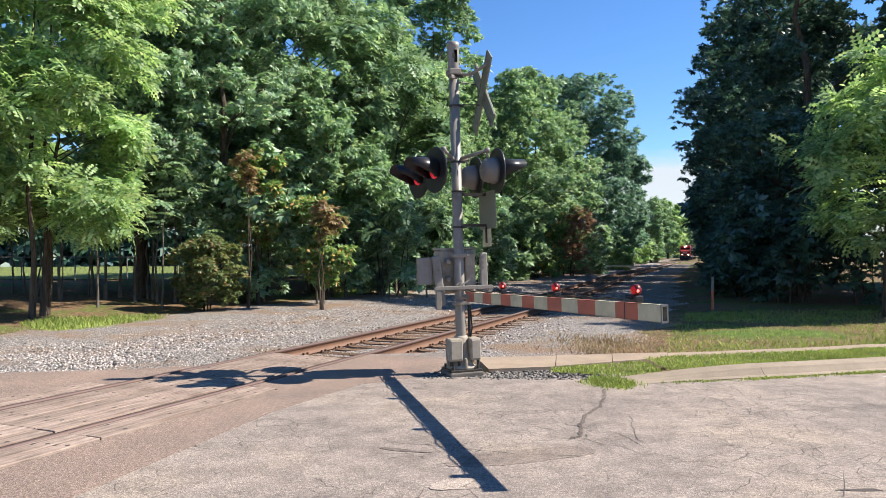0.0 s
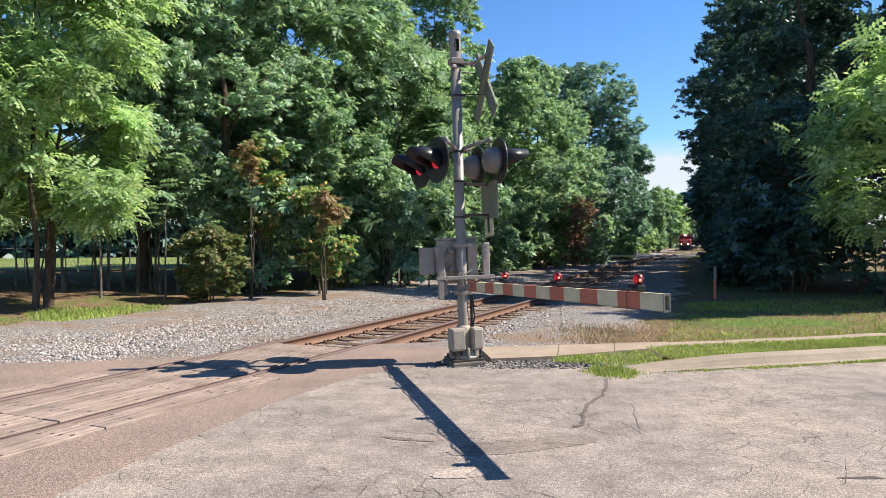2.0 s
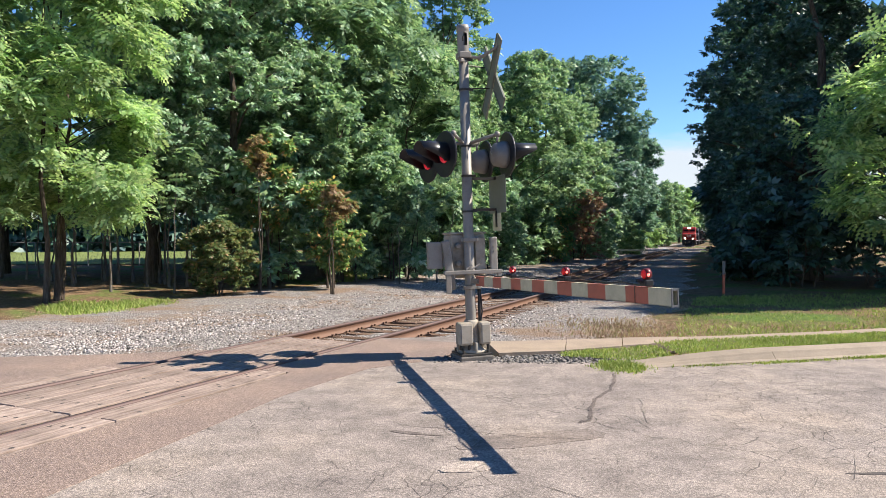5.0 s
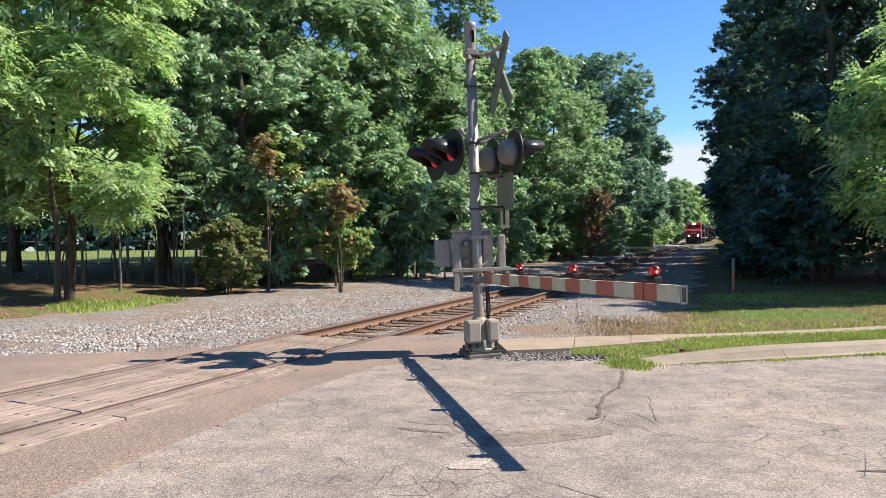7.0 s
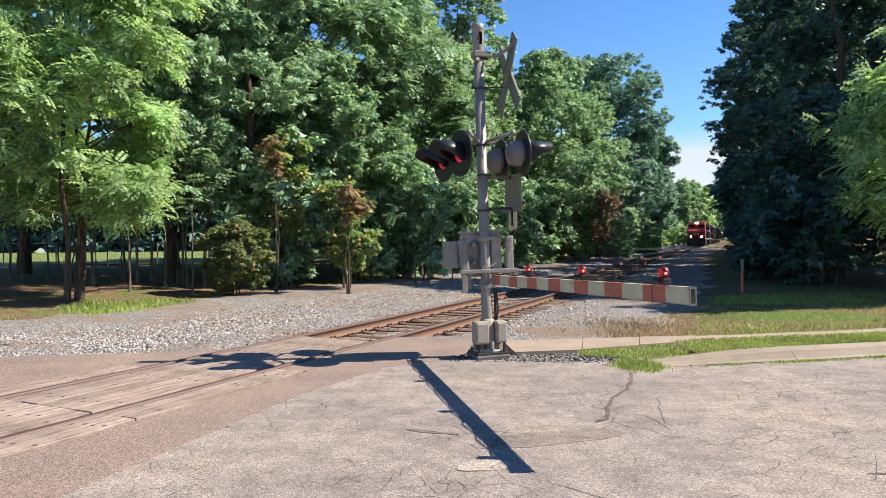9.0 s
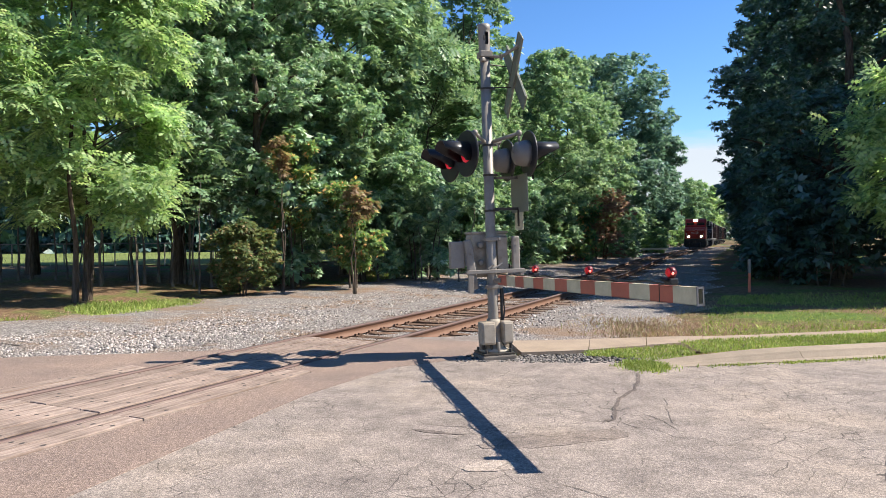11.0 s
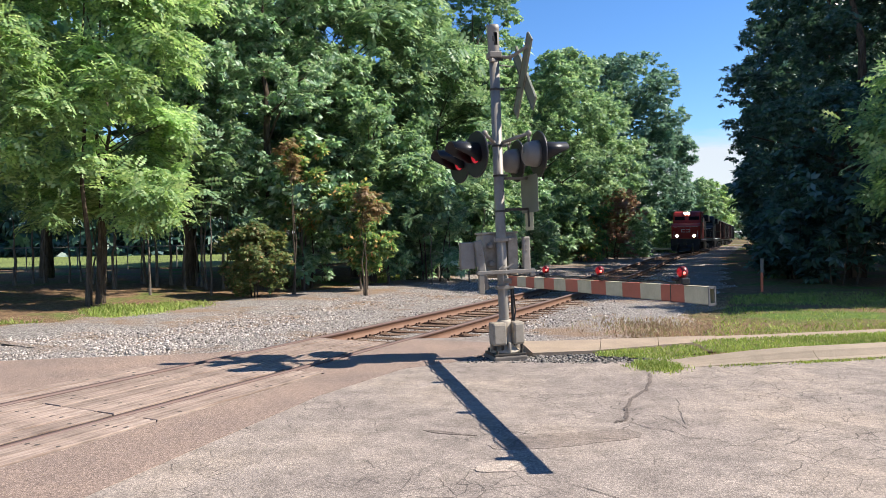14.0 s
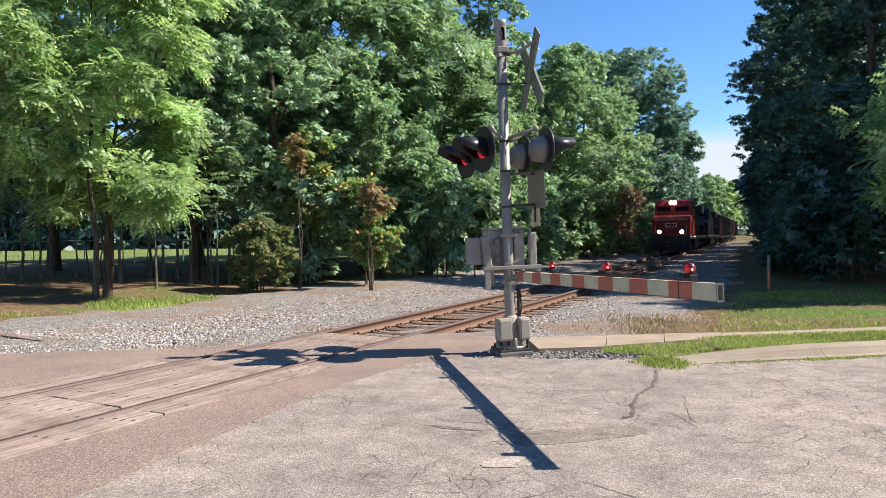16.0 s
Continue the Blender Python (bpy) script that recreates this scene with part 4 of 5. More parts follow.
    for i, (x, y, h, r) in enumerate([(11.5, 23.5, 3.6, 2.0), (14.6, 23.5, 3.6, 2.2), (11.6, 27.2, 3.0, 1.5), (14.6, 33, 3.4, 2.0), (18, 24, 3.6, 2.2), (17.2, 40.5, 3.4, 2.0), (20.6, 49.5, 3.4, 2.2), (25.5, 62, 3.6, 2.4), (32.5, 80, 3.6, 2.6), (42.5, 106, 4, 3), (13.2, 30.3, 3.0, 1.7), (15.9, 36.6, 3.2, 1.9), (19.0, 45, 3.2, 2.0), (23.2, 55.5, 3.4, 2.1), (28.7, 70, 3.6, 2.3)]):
        # undergrowth too has its shade put into the leaf colour
        T("edge_shrub", x, y, h, r, 0.2, "spray", "lf_shade", 650, 0.38, "leafy undergrowth, its leaf colour darkened for deep shade", "shrub", nclump=36, seed=100 + i, stems=3, trunk_r=0.05, group="shaded shrubs")


build_trees()


def far_woods():
    """A far belt of woods behind the yard and round the horizon."""
    rng = np.random.default_rng(77)
    n = 21000
    a = rng.uniform(0, 1, n)
    x = -150 + 190 * a
    y = 84 + 14 * np.sin(a * 9) + rng.uniform(0, 13, n)
    h = 15 + 3 * np.sin(a * 40) + 2 * np.sin(a * 97)
    z = 0.2 + h * rng.random(n) ** 1.4
    keep = x < 6
    p = np.stack([x, y, z], 1)[keep]
    way = rng.normal(0, 1, (len(p), 3)) + np.array([0.3, -0.8, 0])
    # the belt's shade is in its darkened leaf colour
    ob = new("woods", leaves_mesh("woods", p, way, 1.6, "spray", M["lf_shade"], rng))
    tagged(ob, "belt of green woods behind the yard, leaf colour darkened for shade", "woods", kind="stuff")
    n = 3000
    x = rng.uniform(95, 215, n)
    y = 395 + 0.25 * (x - 95) + rng.normal(0, 4, n)
    z = (26 + 3 * np.sin(x * 0.3) + 2 * np.sin(x * 0.71)) * rng.random(n) ** 0.8
    p = np.stack([x, y, z], 1)
    ob = new("woods", leaves_mesh("woods", p, rng.normal(0, 1, (n, 3)) + np.array([-0.4, -0.8, 0]), 3.4, "spray", M["lf_mid"], rng))
    tagged(ob, "distant green woods closing the railway cutting", "woods", kind="stuff")


far_woods()


def grass(name, spots, material, label, h=0.16, seed=5):
    """Tufts of blades. spots: (x, y, z, size)."""
    rng = np.random.default_rng(seed)
    spots = np.asarray(spots)
    n = len(spots)
    k = 2
    P = np.repeat(spots, k, 0)
    m = len(P)
    a = rng.uniform(0, 6.283, m)
    hh = h * P[:, 3] * rng.uniform(0.5, 1.3, m)
    w = 0.0045 + 0.003 * rng.random(m)
    bx, by = P[:, 0] + rng.normal(0, 0.02, m), P[:, 1] + rng.normal(0, 0.02, m)
    lean = rng.uniform(0.15, 0.75, m) * hh
    dx, dy = np.cos(a), np.sin(a)
    v = np.stack([
        np.stack([bx - dy * w, by + dx * w, P[:, 2]], 1), np.stack([bx + dy * w, by - dx * w, P[:, 2]], 1),
        np.stack([bx + dx * lean * 0.4 + dy * w * 0.7, by + dy * lean * 0.4 - dx * w * 0.7, P[:, 2] + hh * 0.65], 1),
        np.stack([bx + dx * lean, by + dy * lean, P[:, 2] + hh], 1)], 1)
    f = np.arange(4 * m).reshape(-1, 4)
    ob = new(name, quads_mesh(name, v.reshape(-1, 3), f, [M[material]]))
    tagged(ob, label, "grass", kind="stuff")


def build_grass():
    rng = np.random.default_rng(9)
    front = [(2.35, 9.0), (3.42, 9.36), (5.12, 9.80), (6.27, 10.13), (9.0, 10.97), (16, 13.2)]
    fx, fy = zip(*front)
    back = [(0.9, 9.55), (1.57, 9.72), (2.47, 10.12), (3.4, 10.5), (4.32, 10.74), (6.23, 11.2), (8.5, 11.87), (16, 14.17)]
    bx_, by_ = zip(*back)
    S = []
    while len(S) < 17000:
        x = 1.5 + 11.5 * rng.random() ** 0.9
        y0 = np.interp(x, fx, fy) if x > 2.3 else 9.45 - 0.35 * (x - 1.35)
        y1 = np.interp(x, bx_, by_)
        y = rng.uniform(y0, y1)
        S.append((x, y, 0.02 if x < 3 else 0.07, rng.uniform(0.5, 1.0)))
    # tuft at the kerb's end and weeds along the gutter
    for _ in range(1500):
        x, y = rng.normal(2.12, 0.13), rng.normal(8.72, 0.16)
        S.append((x, y, 0.0, rng.uniform(0.7, 1.3)))
    for _ in range(1500):
        t = rng.random() ** 1.2
        i = rng.choice([0.9, 1.9, 3.2, 3.6, 4.6, 5.2, 6.4])
        x = 2.35 + min(9, abs(rng.normal(i, 0.25)) if rng.random() < 0.6 else rng.uniform(1.6, 8))
        kx, ky = zip(*KERB)
        S.append((x, np.interp(x, kx, ky) - 0.02 - abs(rng.normal(0, 0.05)), 0.0, rng.uniform(0.35, 0.9)))
    grass("verge_grass", S, "grass", "bright green mown grass strip behind the kerb", 0.042)
    S, D = [], []
    while len(S) < 21000:
        x = rng.uniform(1.9, 20)
        y = rng.uniform(11.0, 20)
        edge = np.interp(x, [0.5, 1.76, 3.57, 4.52, 6.57, 8.4, 15.7, 29.7], [10.62, 10.78, 11.09, 11.28, 11.83, 12.45, 14.95, 19.4])
        s, c = sc(x, y)
        if y < edge + 0.05 or c > -4.2 or x - 2.6 < -0.2 * (y - 11):
            continue
        near_dry = noise.noise(Vector((x * 0.5, y * 0.5, 3))) > 0.42 or c > -5.0
        (D if near_dry else S).append((x, y, ground_z(x, y) - 0.03, rng.uniform(0.4, 1.0)))
    grass("lawn_grass", S, "grass", "green lawn sloping up to the trees", 0.10, 6)
    # dry weeds by the gravel, litter along the far bank
    for _ in range(2000):
        x, y = rng.normal(3.1, 0.5), rng.normal(12.8, 0.8)
        D.append((x, y, -0.08, rng.uniform(0.5, 1.5)))
    G = []
    while len(G) < 16000:
        s = rng.uniform(6, 46)
        c = rng.uniform(7.2, 12.5)
        v = tr(s, c)
        if v.y < 14.2 or v.x < -5.0:
            continue
        green = noise.noise(Vector((v.x * 0.35, v.y * 0.35, 9))) + (0.25 if s < 18 else -0.1) > 0.08
        (G if green else D).append((v.x, v.y, ground_z(v.x, v.y) - 0.02, rng.uniform(0.5, 1.4)))
        if len(D) > 15000:
            break
    n0 = len(G)
    while len(G) < n0 + 6500:
        x, y = rng.uniform(-14, -6.0), rng.uniform(12.9, 19.0)
        rim = 13.3 + 0.5 * math.sin(x * 1.3) + (1.55 * (x + 8.6) if x > -8.6 else 0)
        if y < rim or y > rim + (1.3 if x < -9.4 else 3.2):
            continue
        v = noise.noise(Vector((x * 0.55, y * 0.45, 5)))
        if v < (-0.12 if x < -8.0 else 0.02) + 0.2 * (rng.random() - 0.5):
            if rng.random() < 0.35:
                D.append((x, y, ground_z(x, y) - 0.02, rng.uniform(0.4, 1.1)))
            continue
        G.append((x, y, ground_z(x, y) - 0.02, rng.uniform(0.5, 1.5)))
    for _ in range(5200):
        x = rng.uniform(-6.6, 0.5)
        y = 18.6 + 0.55 * max(0, x + 4.5) + abs(rng.normal(0, 0.9))
        if noise.noise(Vector((x * 0.8, y * 0.8, 7))) > -0.12:
            D.append((x, y, ground_z(x, y) - 0.02, rng.uniform(0.4, 1.2)))
    grass("bank_grass", G, "grass", "green weeds and grass on the bank below the trees", 0.095, 7)
    grass("dry_weeds", D, "drygrass", "dry brown weeds and seeding grass beside the gravel", 0.062, 8)


build_grass()


# ---- crossing timbers, ties ----
def plank_mesh(length, width, holes, seed):
    rng = np.random.default_rng(seed)
    bm = bmesh.new()
    box(bm, (length, width, 0.10), (0, 0, -0.05), (0, 0, 0), 0.007)
    n0 = len(bm.faces)
    for i in range(holes):
        for r in (-0.25, 0.25):
            if rng.random() < 0.25:
                continue
            x = -length / 2 + length * (i + 0.5) / holes + rng.normal(0, 0.05)
            c = [bm.verts.new((x + 0.024 * math.cos(a), r * width + 0.020 * math.sin(a), 0.0012)) for a in [j * math.pi / 4 for j in range(8)]]
            bm.faces.new(c).material_index = 1
    me = bpy.data.meshes.new("plank")
    bm.to_mesh(me)
    bm.free()
    me.materials.append(M["panel"])
    me.materials.append(M["crack"])
    return me


def build_crossing():
    cross = thing("crossing_deck", label="worn pinkish-grey timber planks laid level with the rails", category="crossing deck", kind="structure")
    rows = [(-1.12, 0.20, 0), (-0.915, 0.205, 1), (-0.515, 0.245, 2), (-0.257, 0.255, 3), (0.0, 0.25, 2), (0.257, 0.255, 3), (0.515, 0.245, 2), (0.915, 0.205, 1), (1.12, 0.20, 0)]
    L = 2.45
    kinds = {k: [plank_mesh(L, w, 4, 10 * k + v) for v in (0, 1)] for k, w in ((0, 0.196), (1, 0.20), (2, 0.245), (3, 0.252))}
    n = 0
    for i in range(10):
        for c, w, k in rows:
            if i == 9 and abs(c) > 0.8:
                continue
            s = -15.3 + (i + 0.5) * (L + 0.012) - (0.0 if c < 0.6 else 0.6)
            ob = new("plank", kinds[k][n % 2])
            ob.parent = cross
            v = tr(s, c, 0.010 + 0.004 * math.sin(n * 2.3))
            ob.matrix_world = pose(v.x, v.y, v.z, 0.3 * math.sin(n), 0, heading(s))
            n += 1
    bm = bmesh.new()
    box(bm, (0.23, 2.6, 0.18), (0, 0, -0.09), (0, 0, 0), 0.012)
    for c in (-0.752, 0.752):
        box(bm, (0.2, 0.36, 0.014), (0, c, 0.006))
        for d in (-0.11, 0.11):
            box(bm, (0.035, 0.035, 0.05), (0.06, c + d, 0.02))
            box(bm, (0.035, 0.035, 0.05), (-0.06, c + d, 0.02))
    me = bpy.data.meshes.new("tie")
    bm.to_mesh(me)
    bm.free()
    me.materials.append(M["tie"])
    rng = np.random.default_rng(12)
    for i in range(180):
        s = 9.75 + i * 0.5 + rng.normal(0, 0.02)
        ob = new("tie", me)
        ob.parent = TRACK
        v = tr(s, rng.normal(0, 0.025), -0.158)
        ob.matrix_world = pose(v.x, v.y, v.z, 0, 0, heading(s) + rng.normal(0, 0.8))


build_crossing()


# ---- crossing signal with gate ----
def lamp_unit(parent, at, rz, lit):
    """A flasher: background disc with hood and lens on its front (+y), cast housing behind."""
    m = pose(*at, 0, 0, rz)
    fwd = m @ pose(0, 0, 0, -90, 0, 0)
    bm = bmesh.new()
    lathe(bm, [(0.02, -0.012), (0.292, -0.012), (0.298, 0.0), (0.292, 0.014), (0.15, 0.010), (0.02, 0.010)], fwd, 36)
    disc = part("background_disc", bm, M["black"], parent, "round black signal background")
    bm = bmesh.new()
    deep = 1.0 if rz == 0 else 0.5
    lathe(bm, [(0.10, -0.20 * deep), (0.15, -0.165 * deep), (0.172, -0.06 * deep), (0.178, -0.014)], fwd, 24)
    box(bm, (0.04, 0.05, 0.05), tuple(m @ Vector((0.0, -0.19 * deep, 0.04))), (0, 0, rz), 0.005)
    part("housing", bm, M["galv"], disc, "grey cast lamp housing", True)
    bm = bmesh.new()
    lathe(bm, [(0.115, 0.012), (0.11, 0.024), (0.07, 0.034), (0.02, 0.037)], fwd, 24)
    part("lens", bm, M["redlens"], disc, "red signal lens", True)
    # hood: open-bottomed tube, longer above
    bm = bmesh.new()
    seg = 22
    rows = []
    for r in (0.150, 0.156):
        for far in (0, 1):
            ring = []
            for i in range(seg + 1):
                a = math.radians(-40 + 260 * i / seg)
                up = min(1.0, max(0.0, (math.sin(a) + 0.55) / 0.9))
                y = 0.012 + far * (0.07 + 0.30 * up)
                ring.append(bm.verts.new(m @ Vector((r * math.cos(a), y, r * math.sin(a)))))
            rows.append(ring)
    for a, b in ((0, 1), (3, 2), (1, 3), (2, 0)):
        for i in range(seg):
            bm.faces.new((rows[a][i], rows[a][i + 1], rows[b][i + 1], rows[b][i]))
    bmesh.ops.recalc_face_normals(bm, faces=bm.faces[:])
    part("hood", bm, M["black"], disc, "black tubular hood", True)


def build_signal():
    root = thing("crossing_signal", (0.255, 9.40, 0.0), -72.6, "grey aluminium level-crossing signal mast with flashing lights and lowered gate", "crossing signal")
    root.matrix_world = pose(0.255, 9.40, 0.0, 0, -1.55, 0) @ pose(0, 0, 0, 0, 0, -72.6)
    P = lambda name, bm, m, label="", smooth=False, parent=None: part(name, bm, M[m], parent or root, label, smooth)
    bm = bmesh.new()
    lathe(bm, [(0.075, 0.25), (0.070, 0.5), (0.066, 4.06)], seg=24)
    mast = P("mast", bm, "alu", "weathered grey tubular mast", True)
    for z in (1.98, 2.46, 2.86, 3.62, 4.02):
        bm = bmesh.new()
        lathe(bm, [(0.070, z - 0.014), (0.076, z - 0.012), (0.076, z + 0.012), (0.070, z + 0.014)], seg=24)
        box(bm, (0.03, 0.06, 0.03), (0.03, 0.085, z), (0, 0, 0), 0.004)
        P("clamp_band", bm, "darkiron", parent=mast)
    # bell housing on top, with an oval opening
    bm = bmesh.new()
    seg, zs = 28, [4.10, 4.17, 4.20, 4.25, 4.32, 4.37, 4.40, 4.41, 4.44, 4.48]
    rs = [0.078, 0.078, 0.078, 0.078, 0.078, 0.078, 0.078, 0.084, 0.084, 0.080]
    ring = [[bm.verts.new((r * math.cos(2 * math.pi * i / seg), r * math.sin(2 * math.pi * i / seg), z)) for i in range(seg)] for r, z in zip(rs, zs)]
    for j in range(len(zs) - 1):
        for i in range(seg):
            ang = (360 * (i + 0.5) / seg + 180) % 360 - 180
            if 2 <= j <= 4 and abs(ang - 4) < (24 if j == 3 else 18):
                continue
            bm.faces.new((ring[j][i], ring[j][(i + 1) % seg], ring[j + 1][(i + 1) % seg], ring[j + 1][i]))
    bm.faces.new(ring[-1])
    bell = P("bell_housing", bm, "alu", "grey bell housing with an oval opening", True)
    bm = bmesh.new()
    lathe(bm, [(0.05, 4.12), (0.05, 4.36)], seg=16)
    P("bell", bm, "darkiron", "", True, bell)
    bm = bmesh.new()
    box(bm, (0.17, 0.17, 0.085), (0, 0, 4.075), (0, 0, 0), 0.012)
    box(bm, (0.06, 0.10, 0.05), (0.05, -0.03, 4.0), (0, 0, 20), 0.008)
    P("bracket_collar", bm, "alu", "pale cast collar")
    # crossbuck: two blades, seen from behind
    bm = bmesh.new()
    for a, b in (((0.02, 0.05, 4.06), (0.10, 0.20, 4.03)), ((0.10, 0.20, 4.03), (0.30, 0.38, 4.14))):
        rod(bm, a, b, 0.022, seg=8)
        box(bm, (0.05, 0.03, 0.07), b)
    for a, b in (((0.0, 0.06, 3.64), (-0.05, 0.38, 3.66)), ((0.0, 0.06, 3.95), (-0.2, 0.38, 3.98))):
        P("stay_rod", rod(bmesh.new(), a, b, 0.008, seg=6), "darkiron", "thin stay rod")
    P("crossbuck_bracket", bm, "alu", "bent grey sign bracket")
    for k, (ang, y) in enumerate(((48, 0.40), (-48, 0.425))):
        bm = bmesh.new()
        box(bm, (1.2, 0.014, 0.215), (0, 0, 0), (0, 0, 0), 0.004)
        for e in (-0.1, 0.1):
            box(bm, (1.18, 0.022, 0.014), (0, -0.006, e))
        bm.transform(pose(0, 0.40, 3.80, 0, 0, -4) @ pose(0, y - 0.40, 0, 0, -ang, 0))
        P("crossbuck_blade", bm, "signback", "bare grey back of a crossing blade")
        bm = bmesh.new()
        box(bm, (1.19, 0.004, 0.205), (0, 0.011, 0), (0, 0, 0))
        bm.transform(pose(0, 0.40, 3.80, 0, 0, -4) @ pose(0, y - 0.40, 0, 0, -ang, 0))
        P("blade_face", bm, "white", "white reflective blade face")
    # lamp arms and the four flashers
    for sy in (1, -1):
        for sx in (1, -1):
            bm = bmesh.new()
            a, b = Vector((0.03 * sx, 0.05 * sy, 2.90)), Vector((0.40 * sx, 0.30 * sy, 2.965))
            rod(bm, a, b, 0.024, seg=10)
            lathe(bm, [(0.01, -0.042), (0.03, -0.03), (0.042, 0.0), (0.03, 0.03), (0.01, 0.042)], Matrix.Translation(b), 12)
            rod(bm, b, b + Vector((0, 0, -0.12)), 0.018, seg=8)
            P("lamp_arm", bm, "alu", "pale grey lamp arm", True)
            lamp_unit(root, (0.40 * sx, 0.42 * sy, 2.70), 0 if sy > 0 else 192, True)
    # sign backs
    bm = bmesh.new()
    box(bm, (0.62, 0.006, 0.50), (0.06, 0.41, 2.20), (0, 0, 0), 0.002)
    box(bm, (0.62, 0.02, 0.012), (0.06, 0.403, 2.445))
    P("sign_panel", bm, "signback", "bare greenish-grey back of a sign")
    bm = bmesh.new()
    box(bm, (0.30, 0.006, 0.24), (0.02, 0.41, 1.83), (0, 0, 0), 0.002)
    P("sign_plate", bm, "white", "small pale plate under the sign")
    for size, at in (((0.03, 0.34, 0.035), (0.02, 0.23, 2.42)), ((0.03, 0.34, 0.035), (0.02, 0.23, 2.0)), ((0.04, 0.015, 0.22), (0.02, 0.40, 1.87))):
        P("sign_bracket", box(bmesh.new(), size, at), "darkiron", "dark steel sign bracket")
    # gate machine behind the mast
    bm = bmesh.new()
    box(bm, (0.34, 0.50, 0.60), (-0.26, 0.02, 1.38), (0, 0, 0), 0.03)
    box(bm, (0.10, 0.15, 0.50), (-0.06, 0.17, 1.38), (0, 0, 0), 0.02)
    machine = P("gate_machine", bm, "iron", "stained grey gate machine housing")
    for z in (1.52, 1.28):
        bm = bmesh.new()
        lathe(bm, [(0.045, 0), (0.045, 0.05), (0.03, 0.065)], pose(-0.09, -0.13, z, 0, 90, 0), 14)
        P("boss", bm, "alu", "", True, machine)
    bm = bmesh.new()
    box(bm, (0.36, 0.52, 0.03), (-0.26, 0.02, 1.69), (0, 0, 0), 0.01)
    P("machine_lid", bm, "iron", "", False, machine)
    bm = bmesh.new()
    box(bm, (0.10, 0.20, 0.36), (-0.05, -0.47, 1.40), (0, 0, 0), 0.012)
    cw = P("counterweight", bm, "alu", "pale grey counterweight plates")
    bm = bmesh.new()
    box(bm, (0.05, 0.02, 0.3), (0.02, -0.362, 1.4), (0, 0, 0), 0.004)
    P("weight_plate", bm, "galv", "", False, cw)
    for y, z0, z1, tilt in ((-0.30, 0.93, 1.60, 7), (0.34, 1.15, 1.63, 0)):
        bm = bmesh.new()
        box(bm, (0.06, 0.11, z1 - z0), (0.03, y, (z0 + z1) / 2), (tilt, 0, 0), 0.02)
        for q in (0.05, 0.12, 0.19):
            lathe(bm, [(0.014, 0), (0.014, 0.012)], pose(0.06, y, z1 - q, 0, 90, 0), 8)
        P("gate_lever", bm, "alu", "grey cast gate lever")
    bm = bmesh.new()
    box(bm, (0.06, 0.82, 0.05), (0.10, 0.02, 1.165), (0, 0, 0), 0.006)
    box(bm, (0.05, 0.07, 0.26), (0.10, -0.33, 1.02), (0, 0, 0), 0.006)
    box(bm, (0.05, 0.05, 0.16), (0.10, 0.39, 1.10), (0, 0, 0), 0.006)
    P("cross_bar", bm, "alu", "pale aluminium cross bar")
    for z in (1.60, 0.96):
        bm = bmesh.new()
        box(bm, (0.05, 0.24, 0.055), (0.07, 0.0, z), (0, 0, 0), 0.008)
        for y in (-0.09, 0.09):
            lathe(bm, [(0.018, 0), (0.018, 0.02)], pose(0.095, y, z, 0, 90, 0), 8)
        P("u_bolt_clamp", bm, "alu", "bolted mast clamp")
    for a, b in (((0.10, -0.08, 1.20), (0.10, 0.0, 1.26)), ((0.10, 0.0, 1.20), (0.10, 0.12, 1.27))):
        P("link_rod", rod(bmesh.new(), a, b, 0.012), "alu")
    # base casting with two junction boxes on a footing
    bm = bmesh.new()
    lathe(bm, [(0.20, 0.085), (0.20, 0.11), (0.15, 0.14), (0.115, 0.22), (0.10, 0.48), (0.085, 0.52)], seg=20)
    for k in range(4):
        box(bm, (0.16, 0.03, 0.14), (0.13 * math.cos(k * 1.571), 0.13 * math.sin(k * 1.571), 0.16), (0, 0, 90 * k), 0.006)
    P("base_casting", bm, "iron", "rust-streaked cast base", True)
    for y, w in ((-0.125, 0.19), (0.145, 0.15)):
        bm = bmesh.new()
        box(bm, (0.20, w, 0.30), (0.08, y, 0.345), (0, 0, 0), 0.022)
        jb = P("junction_box", bm, "iron", "stained grey junction box")
        bm = bmesh.new()
        box(bm, (0.02, w - 0.03, 0.25), (0.188, y, 0.345), (0, 0, 0), 0.008)
        P("box_cover", bm, "iron", "", False, jb)
        for q in (-1, 1):
            bm = bmesh.new()
            lathe(bm, [(0.02, 0), (0.02, 0.07)], pose(0.10 + 0.03 * q, y + 0.045 * q, 0.125), 10)
            P("conduit_gland", bm, "darkiron", "", False, jb)
    bm = bmesh.new()
    box(bm, (0.44, 0.44, 0.03), (0, 0, 0.07), (0, 0, 0), 0.006)
    for x in (-0.17, 0.17):
        for y in (-0.17, 0.17):
            lathe(bm, [(0.022, 0.08), (0.022, 0.13)], pose(x, y, 0), 6)
    P("base_plate", bm, "darkiron", "dark bolted base plate")
    bm = bmesh.new()
    box(bm, (0.47, 0.47, 0.26), (0, 0, -0.075), (0, 0, 0), 0.02)
    P("footing", bm, "foot", "low concrete footing")
    bm = bmesh.new()
    rod(bm, (0.03, 0.115, 0.50), (0.03, 0.115, 1.10), 0.020)
    rod(bm, (0.03, 0.155, 0.62), (0.05, 0.115, 1.10), 0.010)
    rod(bm, (0.03, 0.155, 0.62), (0.06, 0.12, 0.50), 0.010)
    P("cable_conduit", bm, "black", "black cable conduit")
    # gate arm: hollow box of alternating red and white lengths, rising slightly to its tip
    def arm_z(u):
        return 1.045 + 0.0238 * u
